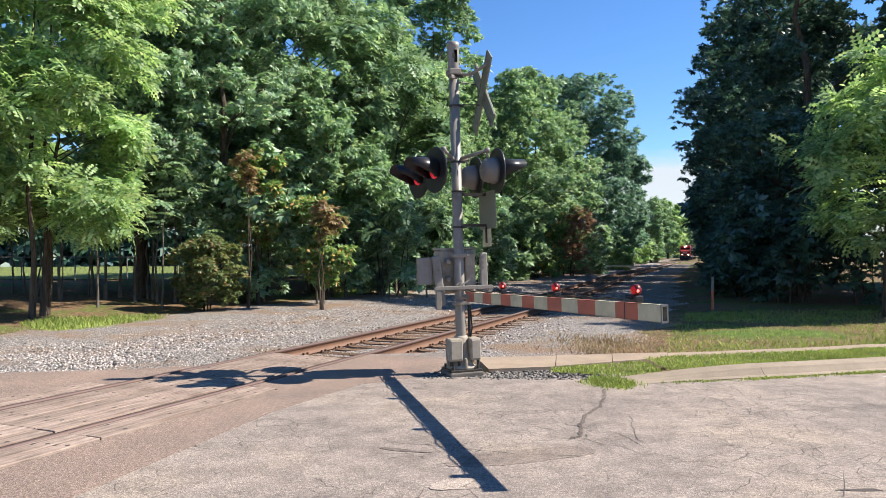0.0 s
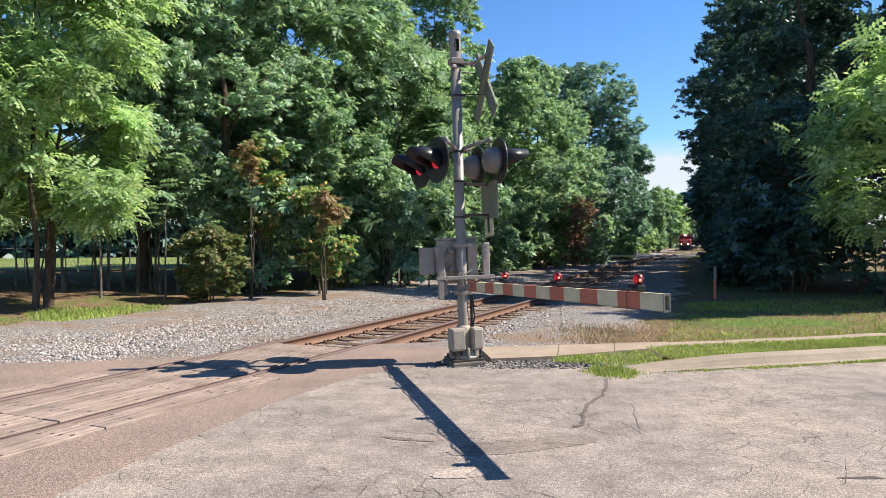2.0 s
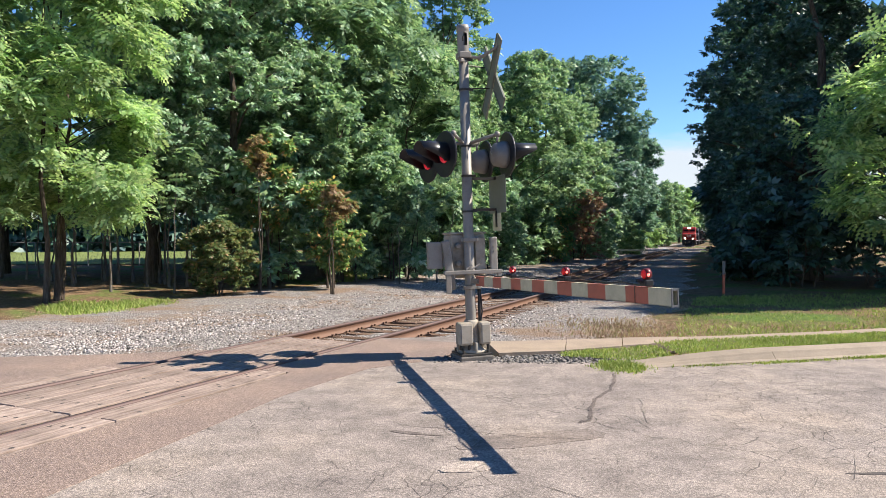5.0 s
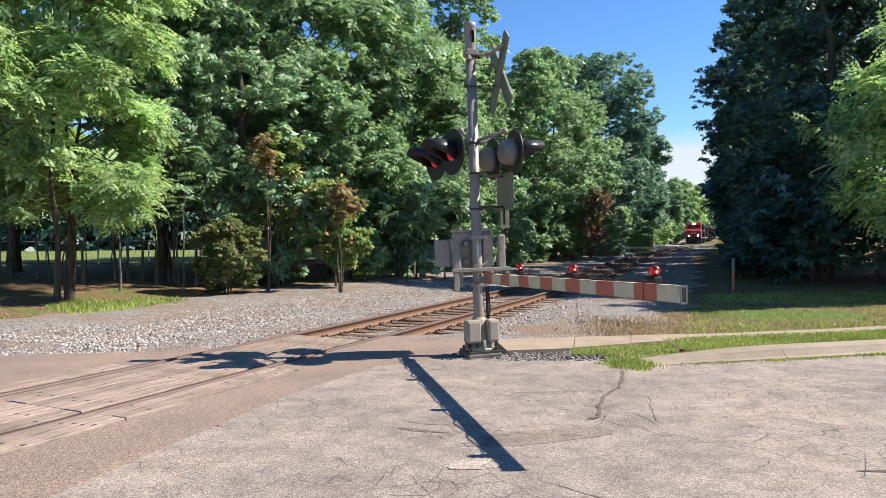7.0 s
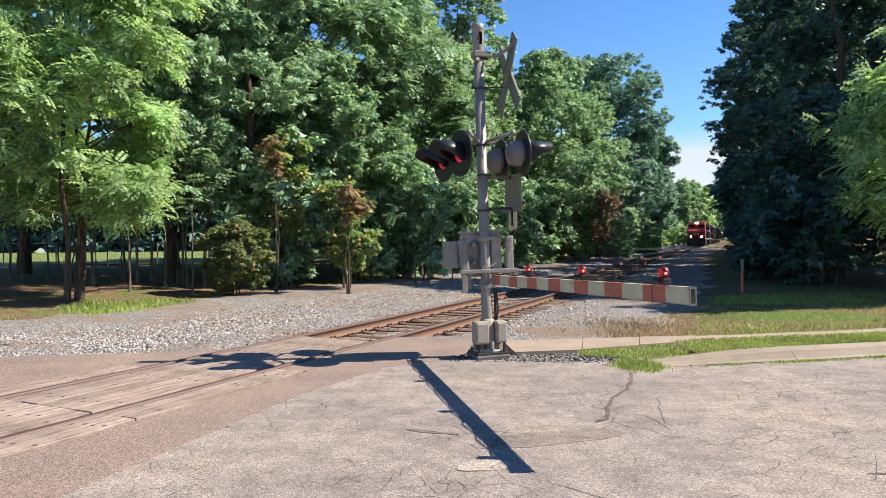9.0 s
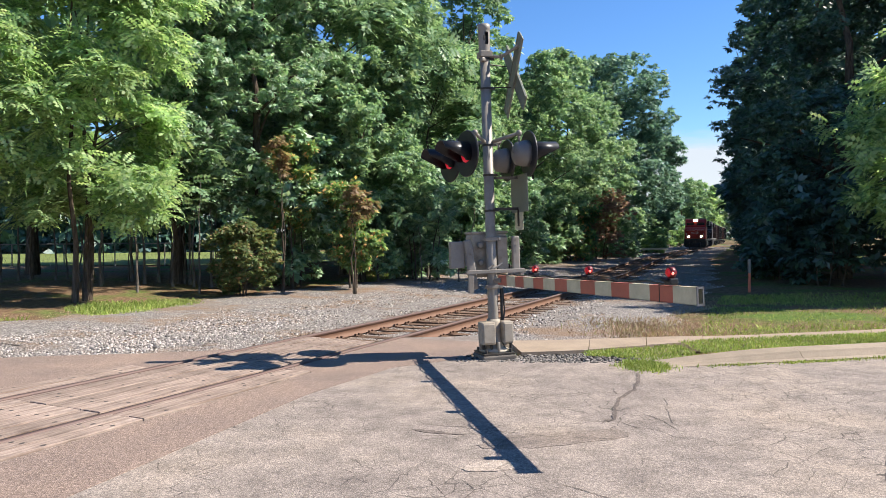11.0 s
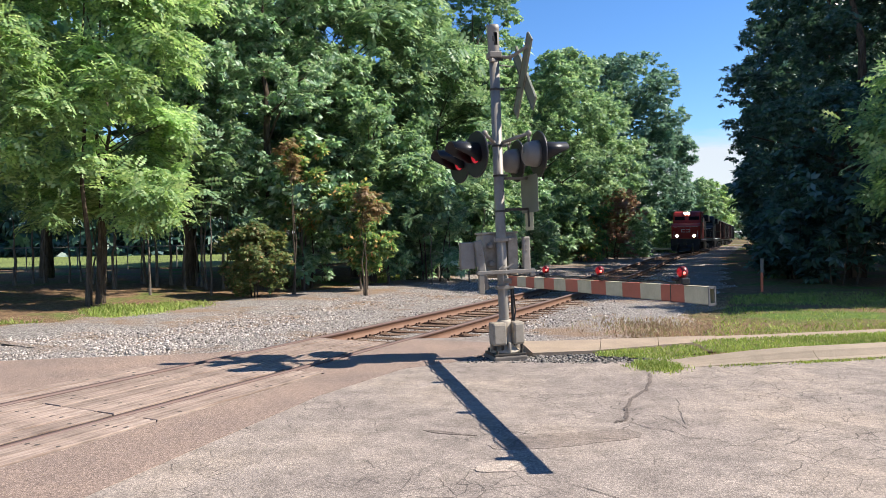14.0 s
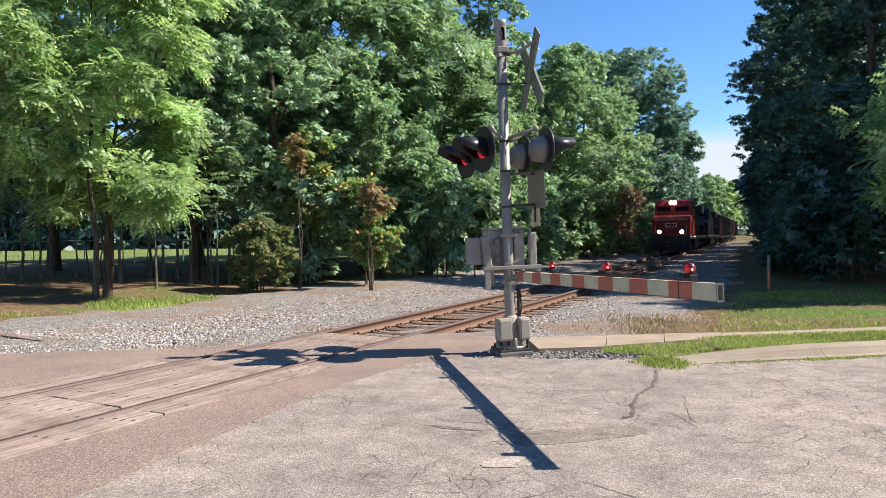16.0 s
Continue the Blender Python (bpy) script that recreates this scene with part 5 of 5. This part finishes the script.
    cuts = [0.218, 0.566, 0.902, 1.21, 1.536, 1.846, 2.178, 2.496, 2.822, 3.138, 3.463, 3.784, 4.111, 4.441, 4.748]
    arm = P("gate_arm", rod(bmesh.new(), (0.0, 0.03, arm_z(0)), (0.35, 0.03, arm_z(0.35)), 0.035), "alu", "lowered striped gate arm")
    arm.matrix_local = pose(0, 0, 0, 0, 0, -1.8)
    for k, (a, b) in enumerate(zip(cuts, cuts[1:])):
        bm = bmesh.new()
        mid = (a + b) / 2
        h = 0.126
        pitch = -math.degrees(math.atan(0.0238))
        for size, y, z in (((b - a, 0.006, h), 0.022, 0), ((b - a, 0.006, h), 0.062, 0), ((b - a, 0.046, 0.006), 0.042, h / 2 - 0.003), ((b - a, 0.046, 0.006), 0.042, 3 * 0.001 - h / 2)):
            box(bm, size, (mid, y - 0.042, z))
        bm.transform(pose(0, 0.042, arm_z(mid), 0, 0, 0) @ Matrix.Translation((mid, 0, 0)) @ pose(0, 0, 0, 0, pitch, 0) @ Matrix.Translation((-mid, 0, 0)))
        P("arm_section", bm, "red" if k % 2 == 0 else "white", "faded red band" if k % 2 == 0 else "grubby white band", False, arm)
    bm = bmesh.new()
    for z in (-0.058, 0.058):
        box(bm, (0.012, 0.056, 0.016), (4.748, 0.042, arm_z(4.73) + z))
    for y in (0.02, 0.064):
        box(bm, (0.012, 0.010, 0.13), (4.748, y, arm_z(4.73)))
    P("joint_strap", box(bmesh.new(), (0.010, 0.050, 0.132), (4.254, 0.042, arm_z(4.254))), "darkiron", "", False, arm)
    P("end_frame", bm, "galv", "thin metal end frame", False, arm)
    bm = bmesh.new()
    prev = None
    for i in range(30):
        u = 0.15 + 4.22 * i / 29
        q = Vector((u, 0.02 + 0.012 * math.sin(i * 2.1), arm_z(u) + 0.083 + 0.010 * math.sin(i * 1.7)))
        if prev is not None:
            rod(bm, prev, q, 0.008, seg=6)
        prev = q
    P("arm_cable", bm, "black", "black lamp cable clipped along the arm", False, arm)
    for k, u in enumerate((1.58, 2.998, 4.405)):
        z = arm_z(u) + 0.075
        bm = bmesh.new()
        box(bm, (0.09, 0.07, 0.05), (u, 0.03, z + 0.02), (0, 0, 0), 0.01)
        rod(bm, (u, 0.0, z + 0.03), (u, -0.05, z + 0.04), 0.014, seg=8)
        lampb = P("gate_lamp", bm, "black", "small red gate lamp on a black bracket", False, arm)
        bm = bmesh.new()
        lathe(bm, [(0.026, -0.024), (0.042, -0.020), (0.044, 0.0), (0.042, 0.020), (0.026, 0.024)], pose(u, 0.03, z + 0.085, 90, 0, 0), 18)
        P("lamp_rim", bm, "lampred", "", True, lampb)
        for y in (-1, 1):
            bm = bmesh.new()
            lathe(bm, [(0.034, 0.022), (0.028, 0.030), (0.010, 0.034)], pose(u, 0.03, z + 0.085, -90 * y, 0, 0), 16)
            P("lamp_lens", bm, "redlamp", "", True, lampb)
        bm = bmesh.new()
        lathe(bm, [(0.004, -0.012), (0.012, 0), (0.004, 0.012)], pose(u + 0.041, 0.022, z + 0.08, 0, 90, 0), 10)
        P("lamp_glow", bm, "lenshot", "glowing lamp core", True, lampb)
    return root


SIGNAL = build_signal()


# ---- road wear ----
def wobbly(points, width, rng, n=10):
    """Outline of a thin uneven strip along points."""
    line = []
    for a, b in zip(points, points[1:]):
        m = max(2, int(math.dist(a, b) / 0.09))
        line += [Vector(a).lerp(Vector(b), i / m) for i in range(m)]
    line.append(Vector(points[-1]))
    L, R = [], []
    for i, p in enumerate(line):
        d = (line[min(i + 1, len(line) - 1)] - line[max(i - 1, 0)]).normalized()
        nrm = Vector((-d.y, d.x))
        w = width * rng.uniform(0.45, 1.25) * (0.3 if i in (0, len(line) - 1) else 1)
        j = nrm * rng.normal(0, min(width * 0.9, 0.007))
        L.append(p + j + nrm * w)
        R.append(p + j - nrm * w)
    return L, R


def strip(bm, points, width, z, rng):
    L, R = wobbly(points, width, rng)
    vl = [bm.verts.new((p.x, p.y, z)) for p in L]
    vr = [bm.verts.new((p.x, p.y, z)) for p in R]
    for i in range(len(vl) - 1):
        bm.faces.new((vl[i], vr[i], vr[i + 1], vl[i + 1]))


def blob(name, x, y, a, b, turn, z, material, label, seed, rough=0.12):
    rng = np.random.default_rng(seed)
    out = []
    ph = rng.uniform(0, 6.28, 4)
    for i in range(48):
        t = 2 * math.pi * i / 48
        r = 1 + rough * sum(math.sin((k + 2) * t + ph[k]) / (k + 1) for k in range(4)) + rng.normal(0, 0.03)
        px, py = a * r * math.cos(t), b * r * math.sin(t)
        out.append((x + px * math.cos(turn) - py * math.sin(turn), y + px * math.sin(turn) + py * math.cos(turn)))
    tagged(slab(name, out, z, 0.006, M[material]), label, "road", kind="structure")


def road_wear():
    rng = np.random.default_rng(31)
    bm = bmesh.new()
    strip(bm, [(1.92, 8.30), (1.83, 7.9), (1.66, 7.35), (1.42, 6.95), (1.30, 6.55), (1.22, 6.15)], 0.022, 0.0055, rng)
    strip(bm, [(1.22, 6.15), (1.10, 6.05)], 0.05, 0.0055, rng)
    ob = part("tar_seam", bm, M["seam"])
    tagged(ob, "dark tar-filled seam across the asphalt", "road", kind="structure")
    bm = bmesh.new()
    for _ in range(26):
        x, y = rng.uniform(1.3, 3.4), rng.uniform(4.2, 8.2)
        if rng.random() < 0.25:
            x = rng.uniform(-0.6, 4.5)
        a = rng.uniform(-0.5, 0.4) if rng.random() < 0.6 else rng.uniform(-2.4, -1.0)
        pts = [(x, y)]
        for _ in range(rng.integers(3, 8)):
            a += rng.normal(0, 0.45)
            l = rng.uniform(0.08, 0.22)
            x, y = x + l * math.cos(a), y + l * math.sin(a)
            pts.append((x, y))
        strip(bm, pts, rng.uniform(0.0016, 0.0042), 0.0035, rng)
    for pts in ([(-0.2, 5.9), (0.2, 5.75), (0.6, 5.6), (1.1, 5.55)], [(1.22, 6.1), (1.34, 5.9), (1.5, 5.82), (1.6, 5.6), (1.8, 5.55)],
                [(0.4, 7.1), (1.0, 7.15), (1.5, 7.25)], [(0.5, 4.55), (0.9, 4.2), (1.0, 3.4)]):
        strip(bm, pts, 0.0042, 0.0042, rng)
    ob = part("road_cracks", bm, M["crack"])
    tagged(ob, "fine branching cracks in the asphalt", "road", kind="structure")
    blob("road_patch", 0.62, 5.55, 0.62, 0.20, 0.25, 0.0028, "patch", "darker patched strip of asphalt", 3)
    blob("road_patch", 0.10, 4.86, 0.20, 0.115, 0.1, 0.0062, "patchpale", "pale worn spot in the asphalt", 4)
    blob("oil_spot", -0.35, 5.72, 0.20, 0.035, -0.25, 0.003, "seam", "dark oily smear on the asphalt", 6, 0.3)
    blob("oil_spot", 2.85, 4.75, 0.16, 0.022, 0.1, 0.003, "crack", "dark scuff on the asphalt", 7, 0.3)
    tagged(slab("road_marking", [(5.75, 9.15), (6.9, 9.5), (8.6, 9.7), (8.4, 9.1), (6.9, 8.95)], 0.004, 0.008, M["stripe"]), "worn white painted road marking", "road marking", kind="structure")
    bm = bmesh.new()
    lathe(bm, [(0.30, 0.0), (0.30, 0.012), (0.26, 0.016)], pose(5.55, 8.15, 0.0), 28)
    for i in range(-3, 4):
        box(bm, (0.03, 0.44, 0.008), (5.55 + 0.07 * i, 8.15, 0.018))
    tagged(part("manhole_cover", bm, M["darkiron"]), "dark cast-iron cover set in the asphalt", "manhole cover")


road_wear()


# ---- small things along the track and in the yard ----
def marker_post():
    t = thing("marker_post", (8.21, 21.2, ground_z(8.21, 21.2)), 0, "slim utility marker post, orange below and white greyed for shade above", "marker post")
    bm = bmesh.new()
    box(bm, (0.075, 0.05, 0.60), (0, 0, 0.27), (0, 0, 0), 0.012)
    part("post", bm, M["ochre"], t, "orange plastic post")
    # white cap in a grey material: its shade is put into the colour
    bm = bmesh.new()
    box(bm, (0.09, 0.06, 0.42), (0, 0, 0.78), (0, 0, 0), 0.014)
    part("cap", bm, M["galv"], t, "white cap greyed for shade")


marker_post()


def yard_fence():
    x0, x1, y0, y1, n = -30.0, -6.5, 32.0, 37.0, 10
    t = thing("chain_link_fence", (0, 0, 0), 0, "grey chain-link fence round the yard behind the trees", "fence")
    pts = [Vector((x0 + (x1 - x0) * i / n, y0 + (y1 - y0) * i / n, 0.33)) for i in range(n + 1)]
    for p in pts:
        part("post", rod(bmesh.new(), p - Vector((0, 0, 0.1)), p + Vector((0, 0, 1.2)), 0.03, seg=8), M["galv"], t)
    for a, b in zip(pts, pts[1:]):
        part("top_rail", rod(bmesh.new(), a + Vector((0, 0, 1.17)), b + Vector((0, 0, 1.17)), 0.024, seg=8), M["galv"], t)
    bm = bmesh.new()
    L = (pts[-1] - pts[0])
    m = 110
    for i in range(m):
        for d in (1, -1):
            a = pts[0] + L * (i / m) + Vector((0, 0, 0.05 if d > 0 else 1.15))
            b = pts[0] + L * min(1, (i + 2.2) / m) + Vector((0, 0, 1.15 if d > 0 else 0.05))
            rod(bm, a, b, 0.0035, seg=3)
    part("mesh", bm, M["galv"], t, "woven wire mesh")


yard_fence()


def barrier():
    t = thing("barrier_rail", (19.0, 79.0, ground_z(19, 79)), -20, "low white rail barrier beside the far track", "barrier")
    for x in (-2.2, 0, 2.2):
        bm = bmesh.new()
        box(bm, (0.12, 0.12, 0.9), (x, 0, 0.43), (0, 0, 0), 0.01)
        part("post", bm, M["white"], t)
    bm = bmesh.new()
    box(bm, (5.2, 0.08, 0.22), (0, -0.1, 0.72), (0, 0, 0), 0.02)
    part("rail", bm, M["white"], t)


barrier()


def saplings():
    rng = np.random.default_rng(55)
    for i in range(38):
        x, y = rng.uniform(-15, -7.6), rng.uniform(19.5, 23.5)
        if i > 29:
            x, y = rng.uniform(-5.5, 0.5), rng.uniform(25, 31)
        tree("sapling", x, y, rng.uniform(3.2, 5.0), 0.7, 2.2, "pinnate", "lf_mid", 45, 0.5, "slender bare-stemmed sapling in the shade", "sapling", nclump=8, trunk_r=rng.uniform(0.025, 0.06), seed=200 + i, bark="greybark", limbs=0, group="saplings under the trees")


saplings()


# ---- the train ----
def wheelset(parent, x, name="wheelset"):
    bm = bmesh.new()
    for y in (-0.72, 0.72):
        lathe(bm, [(0.05, -0.07), (0.50, -0.07), (0.47, 0.06), (0.05, 0.06)], pose(0, y, 0, 90, 0, 0), 18)
        box(bm, (0.7, 0.03, 0.10), (0, y * 1.06, 0))
    rod(bm, (0, -0.75, 0), (0, 0.75, 0), 0.08)
    ob = part(name, bm, M["darkiron"], parent)
    ob.matrix_local = pose(x, 0, 0.50)
    return ob


def truck(parent, x, axles):
    bm = bmesh.new()
    for y in (-0.98, 0.98):
        box(bm, (1.75 * axles - 0.4, 0.14, 0.30), (x, y, 0.62), (0, 0, 0), 0.03)
        for k in range(axles):
            q = x + (k - (axles - 1) / 2) * 1.7
            box(bm, (0.34, 0.2, 0.36), (q, y * 1.03, 0.52), (0, 0, 0), 0.03)
    box(bm, (0.6, 1.9, 0.22), (x, 0, 0.72), (0, 0, 0), 0.02)
    part("truck_frame", bm, M["loco_black"], parent, "dark bogie frame")
    return [wheelset(parent, x + (k - (axles - 1) / 2) * 1.7) for k in range(axles)]


def locomotive(lead=True):
    """Nose at x = 0, body towards -x; rails at z = 0."""
    t = thing("locomotive", label="orange-red and black diesel locomotive with lit headlights" if lead else "black diesel locomotive with white stripes coupled behind", category="locomotive", group="train vehicles")
    P = lambda name, bm, m, label="", smooth=False, parent=None: part(name, bm, M[m], parent or t, label, smooth)
    bm = bmesh.new()
    box(bm, (19.2, 2.9, 0.32), (-9.9, 0, 1.28), (0, 0, 0), 0.02)
    P("underframe", bm, "loco_black", "black walkway frame")
    bm = bmesh.new()
    for y in (-1.46, 1.46):
        box(bm, (18.6, 0.012, 0.07), (-9.9, y, 1.36))
    P("frame_stripe", bm, "loco_white", "white reflective stripe")
    bm = bmesh.new()
    box(bm, (0.35, 2.8, 0.62), (-0.35, 0, 1.05), (0, 0, 0), 0.04)
    vs = [(0.25, -0.25, 0.16), (0.25, 0.25, 0.16), (-0.2, 1.35, 0.18), (-0.2, -1.35, 0.18), (-0.1, -0.25, 0.8), (-0.1, 0.25, 0.8), (-0.3, 1.35, 0.8), (-0.3, -1.35, 0.8)]
    V = [bm.verts.new(v) for v in vs]
    for f in ((0, 1, 5, 4), (1, 2, 6, 5), (3, 0, 4, 7), (4, 5, 6, 7), (3, 2, 1, 0), (2, 3, 7, 6)):
        bm.faces.new([V[i] for i in f])
    P("snow_plough", bm, "loco_black", "black pilot plough")
    bm = bmesh.new()
    box(bm, (0.5, 0.36, 0.34), (0.25, 0, 0.95), (0, 0, 0), 0.05)
    P("coupler", bm, "darkiron", "steel coupler")
    # cab with a broad nose
    prof = [(-0.55, 1.44), (-0.45, 2.75), (-0.75, 2.98), (-1.75, 3.12), (-1.98, 3.95), (-2.2, 4.28), (-2.5, 4.40), (-4.5, 4.40), (-4.5, 1.44)]
    bm = bmesh.new()
    rows = []
    for y, k in ((-1.45, 0), (-1.30, 1), (1.30, 1), (1.45, 0)):
        rows.append([bm.verts.new((x - (0.0 if k else 0.12) * (x > -2.6), y, z - (0.0 if k else 0.13) * (z > 3))) for x, z in prof])
    n = len(prof)
    for a, b in zip(rows, rows[1:]):
        for i in range(n):
            bm.faces.new((a[i], a[(i + 1) % n], b[(i + 1) % n], b[i]))
    bm.faces.new(rows[0][::-1])
    bm.faces.new(rows[-1])
    bmesh.ops.recalc_face_normals(bm, faces=bm.faces[:])
    cab = P("cab", bm, "loco_red" if lead else "loco_black", "orange-red cab and nose" if lead else "black cab and nose")
    for y in (-0.72, 0.72):
        bm = bmesh.new()
        box(bm, (0.03, 1.05, 0.58), (-1.865, y, 3.53), (0, 14.5, 0), 0.02)
        bm.transform(Matrix.Translation((0.03, 0, 0)))
        P("windscreen", bm, "loco_glass", "dark windscreen", False, cab)
        bm = bmesh.new()
        box(bm, (1.3, 0.03, 0.62), (-3.2, y / 0.72 * 1.455, 3.45), (0, 0, 0), 0.03)
        P("side_window", bm, "loco_glass", "dark cab side window", False, cab)
    bm = bmesh.new()
    for y in (-1, 1):
        box(bm, (0.02, 0.03, 1.0), (-0.49, y * 1.18, 2.15), (0, -4, 0))
    box(bm, (0.02, 2.4, 0.035), (-0.42, 0, 2.70))
    P("nose_edge_line", bm, "loco_white", "white line round the nose", False, cab)
    # plain white emblem bars on the nose
    for y0, w in ((0.24, 0.38), (-0.24, 0.38)):
        bm = bmesh.new()
        for z in (2.16, 2.42):
            box(bm, (0.015, w, 0.06), (-0.486 + (z - 2.16) * 0.076, y0, z), (0, -4, 0))
        box(bm, (0.015, 0.06, 0.30), (-0.476, y0 + (0.18 if y0 > 0 else -0.18), 2.29), (0, -4, 0))
        P("emblem_bar", bm, "loco_white", "pale emblem bar", False, cab)
    bm = bmesh.new()
    box(bm, (0.45, 0.75, 0.36), (-2.12, 0, 4.17), (0, 0, 0), 0.06)
    hl = P("headlamp_housing", bm, "loco_black", "black headlamp housing")
    if lead:
        bm = bmesh.new()
        for y in (-0.15, 0.15):
            lathe(bm, [(0.17, 0.0), (0.16, 0.03), (0.02, 0.05)], pose(-1.90, y, 4.15, 0, 90, 0), 16)
        P("headlamp", bm, "headlamp", "lit headlamp pair", True, hl)
    for y in (-0.85, 0.85):
        bm = bmesh.new()
        box(bm, (0.28, 0.44, 0.44), (-0.34, y, 1.75), (0, 0, 0), 0.05)
        dl = P("ditch_lamp_housing", bm, "loco_black")
        if lead:
            bm = bmesh.new()
            lathe(bm, [(0.155, 0.0), (0.145, 0.03), (0.02, 0.05)], pose(-0.19, y, 1.75, 0, 90, 0), 16)
            P("ditch_lamp", bm, "headlamp", "lit ditch lamp", True, dl)
    bm = bmesh.new()
    box(bm, (0.06, 2.7, 0.05), (-0.22, 0, 1.50))
    P("anticlimber", bm, "ochre", "orange step edge")
    # hood and machinery
    bm = bmesh.new()
    box(bm, (12.6, 1.75, 2.5), (-10.8, 0, 2.72), (0, 0, 0), 0.09)
    hood = P("long_hood", bm, "loco_black", "black engine hood")
    bm = bmesh.new()
    box(bm, (2.2, 1.9, 0.4), (-8.0, 0, 4.1), (0, 0, 0), 0.08)
    P("brake_grid_housing", bm, "loco_black", "black roof housing", False, hood)
    bm = bmesh.new()
    box(bm, (3.0, 2.6, 0.75), (-16.4, 0, 3.95), (0, 0, 0), 0.08)
    P("radiator_wing", bm, "loco_black", "black radiator housing", False, hood)
    for i in range(9):
        for y in (-0.888, 0.888):
            bm = bmesh.new()
            box(bm, (0.95, 0.025, 1.6), (-5.6 - i * 1.15, y, 2.5), (0, 0, 0), 0.01)
            P("hood_door", bm, "loco_black", "", False, hood)
    for i in range(4):
        for y in (-0.91, 0.91):
            bm = bmesh.new()
            box(bm, (0.30, 0.02, 2.2), (-5.4 - i * 0.85, y, 2.75), (0, 32, 0))
            P("hood_stripe", bm, "loco_white", "slanting white stripe", False, hood)
    bm = bmesh.new()
    lathe(bm, [(0.28, 0), (0.26, 0.25), (0.22, 0.26)], pose(-10.5, 0, 3.95), 14)
    P("exhaust_stack", bm, "loco_black")
    bm = bmesh.new()
    box(bm, (4.6, 2.5, 0.85), (-9.9, 0, 0.72), (0, 0, 0), 0.18)
    P("fuel_tank", bm, "loco_black", "black fuel tank")
    for y in (-1.42, 1.42):
        bm = bmesh.new()
        for i in range(9):
            x = -4.8 - i * 1.75
            rod(bm, (x, y, 1.44), (x, y, 2.45), 0.02, seg=6)
        rod(bm, (-4.8, y, 2.45), (-18.8, y, 2.45), 0.022, seg=6)
        P("handrail", bm, "loco_black", "dark walkway handrail")
        bm = bmesh.new()
        for i in range(4):
            box(bm, (0.6, 0.25, 0.04), (-0.85, y * 0.95, 0.42 + 0.27 * i))
        box(bm, (0.03, 0.28, 1.1), (-0.54, y * 0.95, 0.9))
        P("cab_steps", bm, "loco_black")
    wheels = truck(t, -4.0, 3) + truck(t, -15.8, 3)
    return t, wheels


def wagon(i):
    kinds = (("wagon", "weathered brown covered freight wagon"), ("loco_black", "black tank-sided freight wagon"))
    m, label = kinds[i % 2]
    t = thing("freight_wagon", label=label, category="freight wagon", group="train vehicles")
    bm = bmesh.new()
    box(bm, (15.2, 2.8, 2.9), (-8.2, 0, 2.65), (0, 0, 0), 0.08)
    body = part("body", bm, M[m], t)
    for k in range(12):
        for y in (-1.42, 1.42):
            bm = bmesh.new()
            box(bm, (0.12, 0.06, 2.8), (-1.2 - k * 1.27, y, 2.65))
            part("rib", bm, M[m], body)
    bm = bmesh.new()
    box(bm, (15.4, 2.6, 0.14), (-8.2, 0, 4.16), (0, 0, 0), 0.03)
    part("roof", bm, M["galv"], t)
    bm = bmesh.new()
    box(bm, (16.3, 0.5, 0.3), (-8.2, 0, 1.0), (0, 0, 0), 0.03)
    part("centre_sill", bm, M["loco_black"], t)
    truck(t, -2.6, 2)
    truck(t, -13.8, 2)
    return t


LEAD, LEAD_WHEELS = locomotive(True)
SECOND, SECOND_WHEELS = locomotive(False)
WAGONS = [wagon(i) for i in range(4)]

# where the lead nose is along the track, second by second
NOSE_T = [0, 4, 6.5, 9, 11.5, 12.5, 14.5, 16]
NOSE_S = [214.0, 177.5, 152.8, 127.5, 102.0, 91.5, 71.4, 57.6]


def motions():
    times = [i * 0.5 for i in range(33)]
    noses = [float(np.interp([max(0, t - 0.7), t, min(16, t + 0.7)], NOSE_T, NOSE_S).mean()) if 0.7 < t < 15.3 else float(np.interp(t, NOSE_T, NOSE_S)) for t in times]
    lag = 0.0
    for ob, length in [(LEAD, 20.2), (SECOND, 20.2)] + [(w, 16.6) for w in WAGONS]:
        rows = []
        for t, s in zip(times, noses):
            a, b = tr(s + lag, 0, 0.015), tr(s + lag + length - 1, 0, 0.015)
            d = a - b
            rows.append((t, pose(a.x, a.y, a.z, 0, 0, math.degrees(math.atan2(d.y, d.x)))))
        walk(ob, rows)
        lag += length
    steps = [i / 15 for i in range(241)]
    for k, w in enumerate(LEAD_WHEELS):
        x = w.matrix_local.translation.x
        walk(w, [(t, pose(x, 0, 0.50, 0, math.degrees((214.0 - float(np.interp(t, times, noses))) / 0.5), 0)) for t in steps])


motions()
